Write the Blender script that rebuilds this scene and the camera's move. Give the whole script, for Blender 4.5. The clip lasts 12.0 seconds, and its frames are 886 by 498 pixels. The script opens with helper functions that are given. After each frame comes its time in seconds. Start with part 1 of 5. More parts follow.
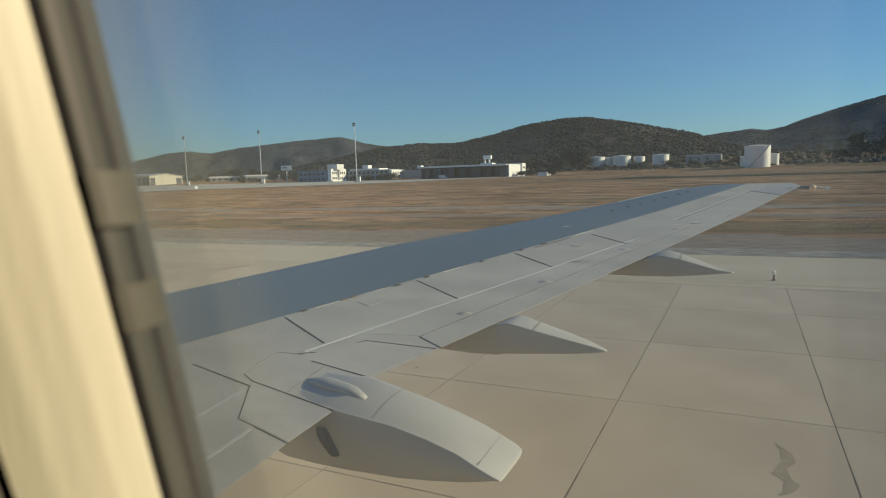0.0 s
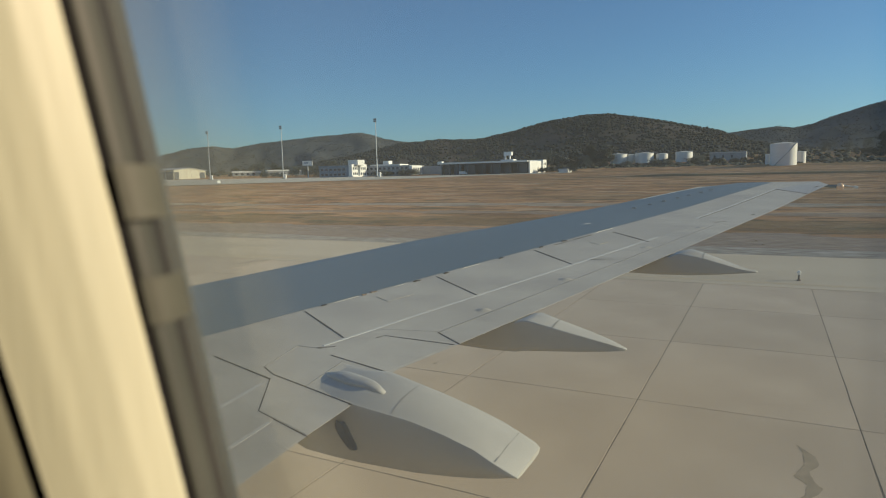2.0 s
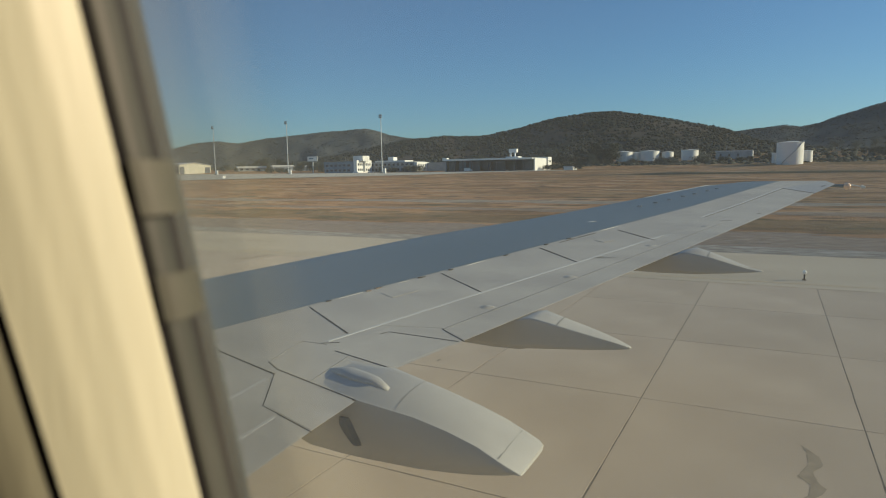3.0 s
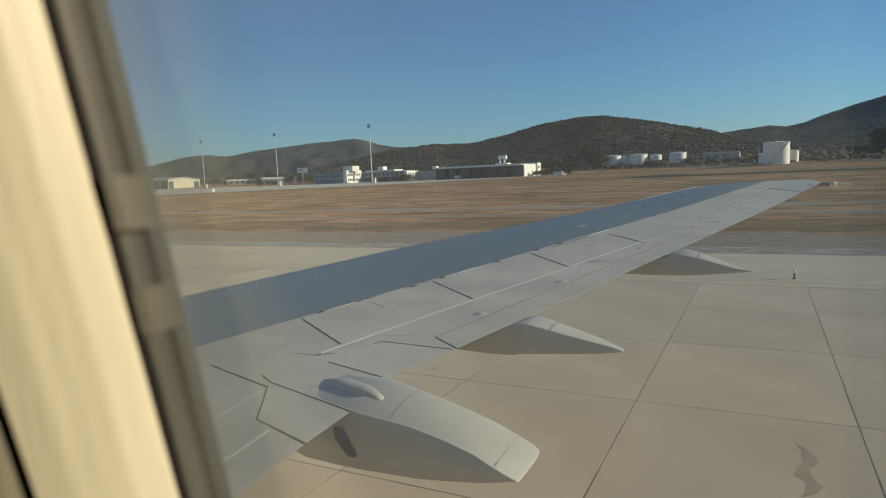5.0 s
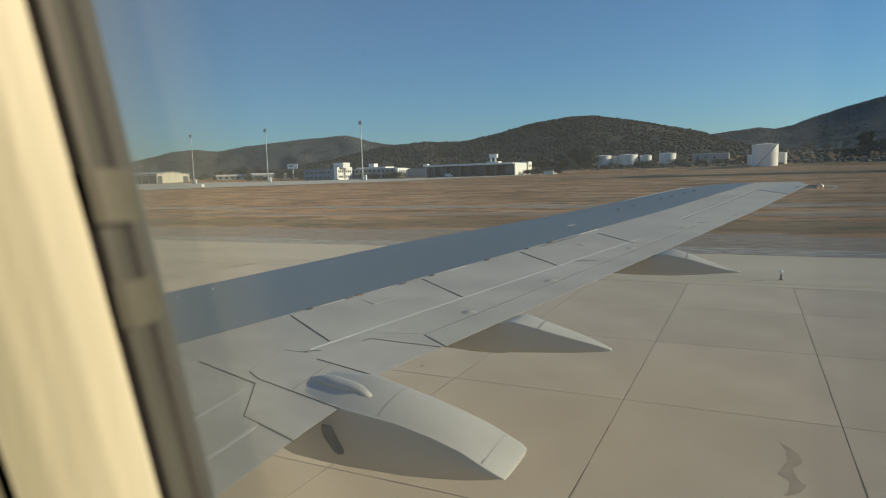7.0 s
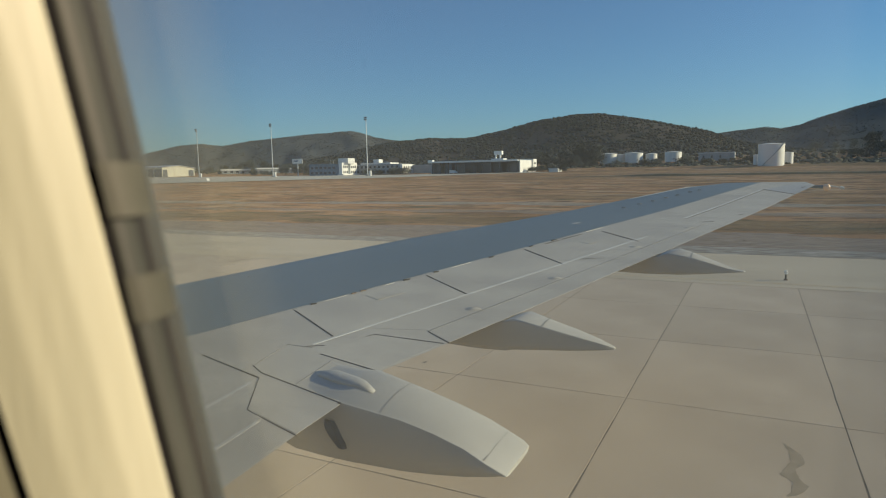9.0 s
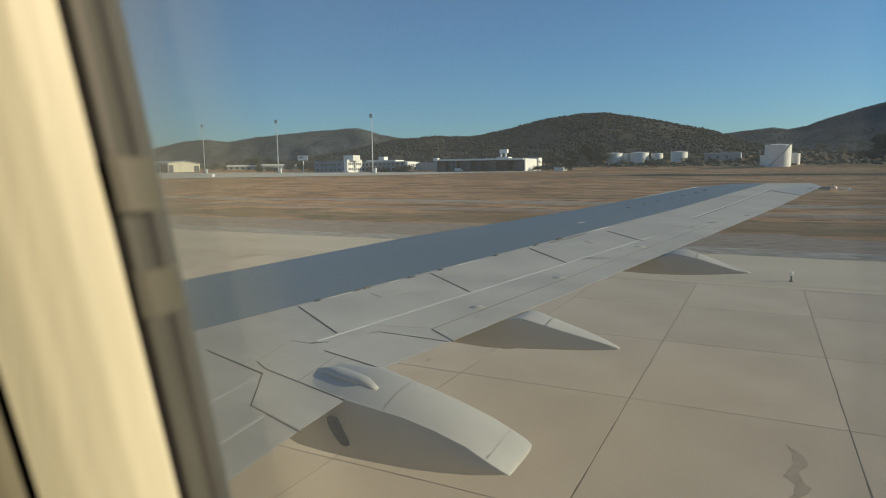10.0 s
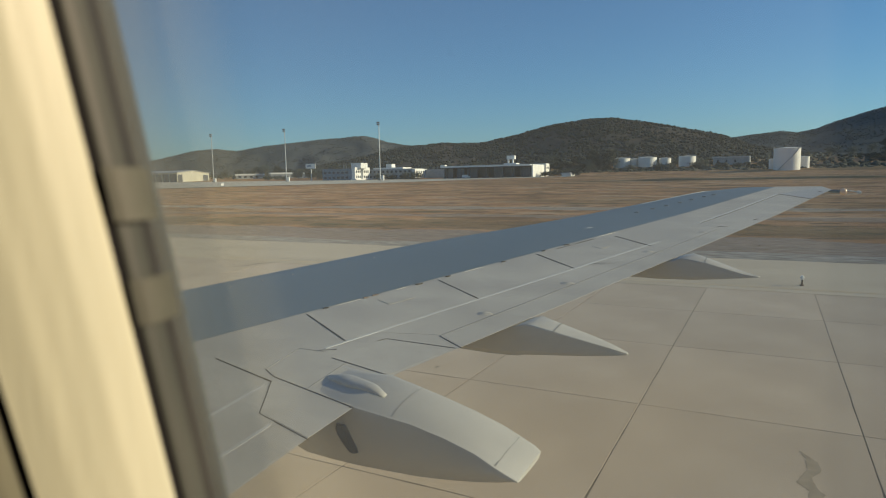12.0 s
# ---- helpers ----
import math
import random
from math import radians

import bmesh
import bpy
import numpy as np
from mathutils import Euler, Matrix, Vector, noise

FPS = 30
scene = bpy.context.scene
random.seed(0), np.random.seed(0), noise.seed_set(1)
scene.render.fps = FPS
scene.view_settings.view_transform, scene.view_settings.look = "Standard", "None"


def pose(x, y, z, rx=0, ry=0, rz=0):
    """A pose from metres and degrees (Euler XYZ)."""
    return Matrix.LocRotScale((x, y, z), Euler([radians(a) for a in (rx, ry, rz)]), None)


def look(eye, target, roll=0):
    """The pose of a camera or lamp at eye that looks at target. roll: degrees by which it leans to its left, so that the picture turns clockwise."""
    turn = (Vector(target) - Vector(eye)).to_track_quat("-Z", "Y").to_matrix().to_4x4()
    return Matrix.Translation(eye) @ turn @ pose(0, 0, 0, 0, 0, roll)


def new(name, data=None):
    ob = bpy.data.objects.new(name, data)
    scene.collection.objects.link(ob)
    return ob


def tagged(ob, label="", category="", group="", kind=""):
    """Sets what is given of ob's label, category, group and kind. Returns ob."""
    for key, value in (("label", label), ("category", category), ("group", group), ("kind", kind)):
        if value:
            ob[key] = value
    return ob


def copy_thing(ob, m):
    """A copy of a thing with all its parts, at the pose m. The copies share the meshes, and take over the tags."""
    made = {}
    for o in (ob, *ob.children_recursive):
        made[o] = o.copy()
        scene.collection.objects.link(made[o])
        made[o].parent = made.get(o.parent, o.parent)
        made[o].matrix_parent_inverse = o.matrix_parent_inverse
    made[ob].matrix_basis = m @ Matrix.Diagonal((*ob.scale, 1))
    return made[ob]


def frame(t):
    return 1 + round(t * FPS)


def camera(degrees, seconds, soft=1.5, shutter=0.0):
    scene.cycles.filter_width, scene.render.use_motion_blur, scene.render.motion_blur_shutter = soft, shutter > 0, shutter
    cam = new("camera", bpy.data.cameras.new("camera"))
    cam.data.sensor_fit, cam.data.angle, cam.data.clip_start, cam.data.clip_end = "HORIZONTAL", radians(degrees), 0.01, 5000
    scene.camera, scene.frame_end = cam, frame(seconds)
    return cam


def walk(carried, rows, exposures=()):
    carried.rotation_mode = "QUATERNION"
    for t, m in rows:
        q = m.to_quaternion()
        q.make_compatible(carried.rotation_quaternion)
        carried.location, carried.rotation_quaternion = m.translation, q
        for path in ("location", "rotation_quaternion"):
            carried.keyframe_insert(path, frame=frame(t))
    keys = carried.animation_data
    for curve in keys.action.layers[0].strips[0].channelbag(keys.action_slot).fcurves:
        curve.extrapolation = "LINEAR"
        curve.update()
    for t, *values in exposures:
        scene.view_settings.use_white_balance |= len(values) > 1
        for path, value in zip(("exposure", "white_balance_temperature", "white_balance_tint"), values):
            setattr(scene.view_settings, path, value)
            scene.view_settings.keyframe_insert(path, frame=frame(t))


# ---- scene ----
cam = camera(70.47, 12.0, soft=1.05)
EYE = 3.75          # eye above the taxiway: a seat in a narrow-body cabin
# seconds; tilt, lean and turn of the camera, held by hand at the window; sideways and upward sway in metres
ROWS = [
    (0.0, 83.640, 1.659, 25.480, -0.0031, 0.0000),
    (0.5, 83.556, 2.012, 26.292, -0.0041, 0.0001),
    (1.0, 83.383, 2.069, 26.521, -0.0044, 0.0002),
    (1.5, 83.053, 1.809, 26.822, -0.0049, 0.0003),
    (2.0, 83.336, 1.285, 27.317, -0.0042, 0.0000),
    (2.5, 83.034, 1.479, 27.600, -0.0100, 0.0006),
    (3.0, 83.038, 0.877, 27.756, -0.0099, 0.0005),
    (5.0, 83.741, 2.261, 26.854, -0.0013, 0.0002),
    (5.5, 83.305, 1.627, 26.471, -0.0043, 0.0001),
    (6.0, 83.291, 1.244, 26.113, -0.0052, 0.0001),
    (6.5, 83.471, 1.355, 25.980, 0.0000, 0.0000),
    (7.0, 83.522, 1.590, 26.023, 0.0025, -0.0001),
    (9.0, 83.213, 1.017, 26.447, -0.0020, 0.0000),
    (9.5, 83.165, 0.832, 26.731, -0.0039, 0.0001),
    (10.0, 83.034, 0.498, 26.908, -0.0041, 0.0001),
    (10.5, 83.051, 0.339, 27.102, -0.0037, -0.0000),
    (11.0, 82.973, 0.140, 27.182, -0.0045, 0.0002),
    (11.5, 83.054, 0.657, 27.257, -0.0013, 0.0001),
    (12.0, 83.653, 1.062, 27.584, 0.0042, 0.0001),
]
walk(cam, [(t, pose(dx, 0, EYE + dz, rx, ry, rz)) for t, rx, ry, rz, dx, dz in ROWS])
cam.data.dof.use_dof, cam.data.dof.focus_distance, cam.data.dof.aperture_fstop = True, 14.0, 6.4

# ---- world, sun, exposure ----
SUN_AZ, SUN_EL = radians(66.0), radians(19.0)     # clockwise from +y: abaft the beam, low
world = bpy.data.worlds.new("world")
scene.world = world
world.use_nodes = True
wn = world.node_tree.nodes
sky = wn.new("ShaderNodeTexSky")
sky.sky_type = "NISHITA"
sky.sun_disc = False
sky.sun_elevation, sky.sun_rotation = SUN_EL, SUN_AZ
sky.altitude, sky.air_density, sky.dust_density, sky.ozone_density = 0, 1.0, 0.4, 6.2
world.node_tree.links.new(sky.outputs[0], wn["Background"].inputs[0])
wn["Background"].inputs[1].default_value = 0.1045
sun_data = bpy.data.lights.new("sun", "SUN")
sun_data.energy, sun_data.angle, sun_data.color = 5.5, radians(0.5), (1.0, 0.76, 0.525)
sun = new("sun", sun_data)
to_sun = Vector((math.sin(SUN_AZ) * math.cos(SUN_EL), math.cos(SUN_AZ) * math.cos(SUN_EL), math.sin(SUN_EL)))
sun.matrix_world = look(to_sun * 50, (0, 0, 0))
scene.view_settings.exposure = 0.22


# ---- materials ----
def ramp_mat(name, c1, c2, scale=5.0, rough=0.7, metal=0.0, bump=0.0, fine=60.0, stretch=(1, 1, 1), vary=0.12, spec=0.5, detail=6.0):
    """Two tones mixed by a broad noise, broken up by a fine one, with relief and a shift for each object."""
    m = bpy.data.materials.new(name)
    m.use_nodes = True
    t, n = m.node_tree, m.node_tree.nodes
    b = n["Principled BSDF"]
    co, mp = n.new("ShaderNodeTexCoord"), n.new("ShaderNodeMapping")
    mp.inputs["Scale"].default_value = stretch
    t.links.new(co.outputs["Object"], mp.inputs[0])
    n1, n2 = n.new("ShaderNodeTexNoise"), n.new("ShaderNodeTexNoise")
    for q, s in ((n1, scale), (n2, fine)):
        q.inputs["Scale"].default_value = s
        q.inputs["Detail"].default_value = detail
        t.links.new(mp.outputs[0], q.inputs["Vector"])
    r = n.new("ShaderNodeValToRGB")
    r.color_ramp.elements[0].position, r.color_ramp.elements[1].position = 0.32, 0.68
    r.color_ramp.elements[0].color, r.color_ramp.elements[1].color = (*c1, 1), (*c2, 1)
    t.links.new(n1.outputs[0], r.inputs[0])
    info = n.new("ShaderNodeObjectInfo")
    mr = n.new("ShaderNodeMapRange")
    mr.inputs["To Min"].default_value, mr.inputs["To Max"].default_value = 1 - vary, 1 + vary
    t.links.new(n2.outputs[0], mr.inputs["Value"])
    mr2 = n.new("ShaderNodeMapRange")
    mr2.inputs["To Min"].default_value, mr2.inputs["To Max"].default_value = 1 - vary / 3, 1 + vary / 3
    t.links.new(info.outputs["Random"], mr2.inputs["Value"])
    mu = n.new("ShaderNodeMath")
    mu.operation = "MULTIPLY"
    t.links.new(mr.outputs[0], mu.inputs[0])
    t.links.new(mr2.outputs[0], mu.inputs[1])
    hs = n.new("ShaderNodeHueSaturation")
    t.links.new(mu.outputs[0], hs.inputs["Value"])
    t.links.new(r.outputs[0], hs.inputs["Color"])
    t.links.new(hs.outputs[0], b.inputs["Base Color"])
    b.inputs["Metallic"].default_value, b.inputs["Specular IOR Level"].default_value = metal, spec
    b.inputs["Diffuse Roughness"].default_value = 0.45 if rough >= 0.85 else 0.0
    rr = n.new("ShaderNodeMapRange")
    rr.inputs["To Min"].default_value, rr.inputs["To Max"].default_value = max(rough - 0.08, 0.02), min(rough + 0.08, 1)
    t.links.new(n1.outputs[0], rr.inputs["Value"])
    t.links.new(rr.outputs[0], b.inputs["Roughness"])
    if bump:
        bp = n.new("ShaderNodeBump")
        bp.inputs["Strength"].default_value, bp.inputs["Distance"].default_value = 0.6, bump
        t.links.new(n2.outputs[0], bp.inputs["Height"])
        t.links.new(bp.outputs[0], b.inputs["Normal"])
    return m


M = dict(
    wing_grey=ramp_mat("wing_grey_paint", (0.415, 0.38, 0.322), (0.51, 0.472, 0.402), 2.3, 0.5, 0.0, 0.0004, 16, (0.55, 1.0, 1), 0.10, 0.3),
    wing_pale=ramp_mat("wing_pale_paint", (0.348, 0.334, 0.306), (0.406, 0.391, 0.358), 2.2, 0.45, 0.0, 0.0005, 30, (0.4, 1, 1), 0.06, 0.3),
    wing_edge=ramp_mat("leading_edge_metal", (0.125, 0.165, 0.18), (0.16, 0.20, 0.215), 0.8, 0.45, 0.25, 0.0005, 40, (1, 0.3, 1), 0.05),
    wing_core=ramp_mat("wing_gap_dark", (0.032, 0.029, 0.027), (0.055, 0.05, 0.045), 4, 0.8, spec=0.1),
    seal_white=ramp_mat("seal_strip_white", (0.53, 0.525, 0.49), (0.61, 0.60, 0.56), 8, 0.5),
    strip_pale=ramp_mat("pale_grey_sealant", (0.50, 0.475, 0.43), (0.565, 0.54, 0.485), 8, 0.5),
    seam=ramp_mat("faint_panel_seam", (0.17, 0.165, 0.155), (0.24, 0.235, 0.22), 6, 0.6),
    rust=ramp_mat("rusty_bracket", (0.09, 0.06, 0.04), (0.17, 0.12, 0.08), 20, 0.8),
    dark_hole=ramp_mat("dark_rubber", (0.028, 0.025, 0.023), (0.05, 0.045, 0.041), 9, 0.7, spec=0.15),
    lamp_glass=ramp_mat("tip_lamp_cover", (0.72, 0.42, 0.24), (0.85, 0.62, 0.42), 14, 0.25),
    fuselage=ramp_mat("fuselage_white_paint", (0.50, 0.50, 0.49), (0.56, 0.56, 0.55), 0.7, 0.35),
    cream=ramp_mat("cream_cabin_plastic", (0.425, 0.445, 0.335), (0.465, 0.482, 0.362), 38, 0.5, 0, 0.0004, 260, (1, 1, 0.07), 0.06),
    olive=ramp_mat("window_seal_olive", (0.033, 0.040, 0.033), (0.048, 0.055, 0.046), 25, 0.6, 0, 0.0004, 200, (1, 1, 0.3), 0.1),
    brown=ramp_mat("window_frame_brown", (0.018, 0.019, 0.016), (0.027, 0.028, 0.024), 25, 0.6, 0, 0.0004, 200, (1, 1, 0.3), 0.1),
    gap=ramp_mat("window_gap_black", (0.004, 0.004, 0.006), (0.008, 0.008, 0.011), 40, 0.9),
    pale_reflection=ramp_mat("window_reflection_grey", (0.060, 0.067, 0.051), (0.076, 0.083, 0.064), 30, 0.6),
    cabin=ramp_mat("cabin_lining", (0.55, 0.53, 0.48), (0.62, 0.60, 0.55), 4, 0.6),
    carpet=ramp_mat("cabin_carpet", (0.06, 0.07, 0.10), (0.09, 0.10, 0.13), 30, 0.95, 0, 0.002, 300),
    concrete=ramp_mat("taxiway_concrete", (0.45, 0.368, 0.279), (0.535, 0.444, 0.342), 0.5, 0.9, 0, 0.002, 30, (1, 1, 1), 0.14, 0.2),
    shoulder=ramp_mat("shoulder_concrete", (0.46, 0.388, 0.288), (0.535, 0.455, 0.342), 0.25, 0.9, 0, 0.002, 18, (0.5, 1.4, 1), 0.10, 0.2),
    joint=ramp_mat("joint_filler", (0.10, 0.082, 0.060), (0.27, 0.22, 0.165), 2.2, 0.9),
    tar=ramp_mat("oil_stain", (0.22, 0.185, 0.14), (0.31, 0.262, 0.20), 5, 0.84, spec=0.1),
    yellow=ramp_mat("faded_yellow_line", (0.53, 0.39, 0.22), (0.57, 0.455, 0.30), 2.5, 0.85),
    apron=ramp_mat("far_apron_concrete", (0.42, 0.38, 0.31), (0.48, 0.44, 0.36), 0.05, 0.9),
    gravel=ramp_mat("gravel_stones", (0.28, 0.255, 0.215), (0.40, 0.37, 0.32), 30, 0.95),
    straw=ramp_mat("dry_grass_blades", (0.33, 0.205, 0.115), (0.42, 0.285, 0.17), 0.25, 0.9),
    scrub=ramp_mat("olive_scrub", (0.050, 0.058, 0.042), (0.082, 0.080, 0.056), 0.3, 0.9),
    weeds=ramp_mat("brown_weeds", (0.16, 0.125, 0.07), (0.24, 0.18, 0.10), 0.3, 0.95),
    white_wall=ramp_mat("white_render_wall", (0.68, 0.67, 0.64), (0.76, 0.75, 0.72), 0.25, 0.8),
    blue_wall=ramp_mat("blue_render_wall", (0.11, 0.17, 0.24), (0.15, 0.22, 0.30), 0.3, 0.8),
    grey_wall=ramp_mat("grey_render_wall", (0.30, 0.31, 0.31), (0.37, 0.38, 0.38), 0.3, 0.8),
    cream_wall=ramp_mat("cream_sheet_cladding", (0.62, 0.575, 0.44), (0.70, 0.655, 0.52), 0.3, 0.6, 0, 0.01, 3, (6, 1, 0.1)),
    dark_wall=ramp_mat("dark_door_panels", (0.05, 0.055, 0.065), (0.09, 0.095, 0.11), 0.4, 0.5),
    roof=ramp_mat("pale_sheet_roof", (0.45, 0.45, 0.46), (0.55, 0.55, 0.55), 0.3, 0.5, 0, 0.01, 3, (0.1, 6, 1)),
    pane=ramp_mat("dark_window_glass", (0.03, 0.035, 0.045), (0.05, 0.055, 0.07), 1, 0.12),
    tank=ramp_mat("white_tank_paint", (0.66, 0.64, 0.60), (0.74, 0.72, 0.67), 0.2, 0.5, 0, 0.004, 3, (0.5, 0.5, 3)),
    galv=ramp_mat("galvanised_steel", (0.42, 0.43, 0.44), (0.52, 0.53, 0.54), 2, 0.45, 0.6),
    bark=ramp_mat("tree_bark", (0.10, 0.075, 0.05), (0.16, 0.12, 0.085), 3, 0.9, 0, 0.02, 14, (1, 1, 0.2)),
    leaf=ramp_mat("tree_leaves", (0.040, 0.050, 0.038), (0.066, 0.074, 0.052), 0.5, 0.75, 0, 0, 4, (1, 1, 1), 0.3),
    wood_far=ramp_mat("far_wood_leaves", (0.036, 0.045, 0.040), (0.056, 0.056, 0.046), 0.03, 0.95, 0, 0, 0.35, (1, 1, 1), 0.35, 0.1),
    # air haze mixed into the colour: bluer than the leaves
    wood_hazy=ramp_mat("distant_wood_leaves_hazed", (0.074, 0.088, 0.090), (0.097, 0.105, 0.101), 0.02, 0.95, 0, 0, 0.2, (1, 1, 1), 0.2, 0.1),
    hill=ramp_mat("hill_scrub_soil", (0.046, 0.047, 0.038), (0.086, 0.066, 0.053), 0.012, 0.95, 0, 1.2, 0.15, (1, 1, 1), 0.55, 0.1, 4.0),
    # both hills carry air haze in their colour, bluer than plain scrub
    tall_hill=ramp_mat("tall_hill_scrub_hazed", (0.056, 0.071, 0.075), (0.078, 0.087, 0.086), 0.008, 0.95, 0, 1.0, 0.08, (1, 1, 1), 0.25, 0.1),
    far_hill=ramp_mat("far_hill_scrub_hazed", (0.085, 0.095, 0.096), (0.110, 0.114, 0.108), 0.006, 0.95, 0, 1.0, 0.08, (1, 1, 1), 0.25, 0.1),
)


def glass_mat():
    """A cabin pane: clear, with the gloss of its surface and a thin, dusty, scratched film with haze painted in."""
    m = bpy.data.materials.new("cabin_pane")
    m.use_nodes = True
    t, n = m.node_tree, m.node_tree.nodes
    n.remove(n["Principled BSDF"])
    out = n["Material Output"]
    clear, gloss, dust_haze = n.new("ShaderNodeBsdfTransparent"), n.new("ShaderNodeBsdfGlossy"), n.new("ShaderNodeBsdfTranslucent")
    clear.inputs[0].default_value = (0.882, 0.966, 0.950, 1)
    gloss.inputs["Roughness"].default_value = 0.14
    fr, a, b = n.new("ShaderNodeFresnel"), n.new("ShaderNodeMixShader"), n.new("ShaderNodeMixShader")
    fr.inputs["IOR"].default_value = 1.5
    nz, mr = n.new("ShaderNodeTexNoise"), n.new("ShaderNodeMapRange")
    nz.inputs["Scale"].default_value, nz.inputs["Detail"].default_value = 14, 8
    mr.inputs["To Min"].default_value, mr.inputs["To Max"].default_value = 0.034, 0.052
    t.links.new(nz.outputs[0], mr.inputs["Value"])
    # haze and reflection by the forward edge, put in as a greyer film
    co, sep, edge, add = n.new("ShaderNodeTexCoord"), n.new("ShaderNodeSeparateXYZ"), n.new("ShaderNodeMapRange"), n.new("ShaderNodeMath")
    edge.interpolation_type = "SMOOTHSTEP"
    for key, value in (("From Min", -0.235), ("From Max", -0.150), ("To Min", 0.20), ("To Max", 0.0)):
        edge.inputs[key].default_value = value
    t.links.new(co.outputs["Object"], sep.inputs[0])
    t.links.new(sep.outputs[0], edge.inputs["Value"])
    # and a fainter veil of it reaching further over the pane
    veil, more = n.new("ShaderNodeMapRange"), n.new("ShaderNodeMath")
    veil.interpolation_type = "SMOOTHSTEP"
    for key, value in (("From Min", -0.225), ("From Max", -0.04), ("To Min", 0.085), ("To Max", 0.0)):
        veil.inputs[key].default_value = value
    t.links.new(sep.outputs[0], veil.inputs["Value"])
    high, share = n.new("ShaderNodeMapRange"), n.new("ShaderNodeMath")
    share.operation = "MULTIPLY"
    for key, value in (("From Min", 3.69 - WIN_Z), ("From Max", 3.79 - WIN_Z), ("To Min", 0.15), ("To Max", 1.1)):
        high.inputs[key].default_value = value
    t.links.new(sep.outputs[2], high.inputs["Value"])
    t.links.new(veil.outputs[0], share.inputs[0])
    t.links.new(high.outputs[0], share.inputs[1])
    t.links.new(edge.outputs[0], more.inputs[0])
    t.links.new(share.outputs[0], more.inputs[1])
    t.links.new(more.outputs[0], add.inputs[0])
    t.links.new(mr.outputs[0], add.inputs[1])
    t.links.new(add.outputs[0], a.inputs[0])
    # film tone: bluish for air haze, greyer where the veil is thick
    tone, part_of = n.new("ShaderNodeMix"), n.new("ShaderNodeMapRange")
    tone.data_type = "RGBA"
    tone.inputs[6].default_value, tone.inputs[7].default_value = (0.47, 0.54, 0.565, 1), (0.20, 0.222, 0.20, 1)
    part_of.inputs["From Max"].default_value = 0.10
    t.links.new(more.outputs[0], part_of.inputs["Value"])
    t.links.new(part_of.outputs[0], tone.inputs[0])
    t.links.new(tone.outputs[2], dust_haze.inputs[0])
    t.links.new(clear.outputs[0], a.inputs[1])
    t.links.new(dust_haze.outputs[0], a.inputs[2])
    t.links.new(fr.outputs[0], b.inputs[0])
    t.links.new(a.outputs[0], b.inputs[1])
    t.links.new(gloss.outputs[0], b.inputs[2])
    t.links.new(b.outputs[0], out.inputs[0])
    return m



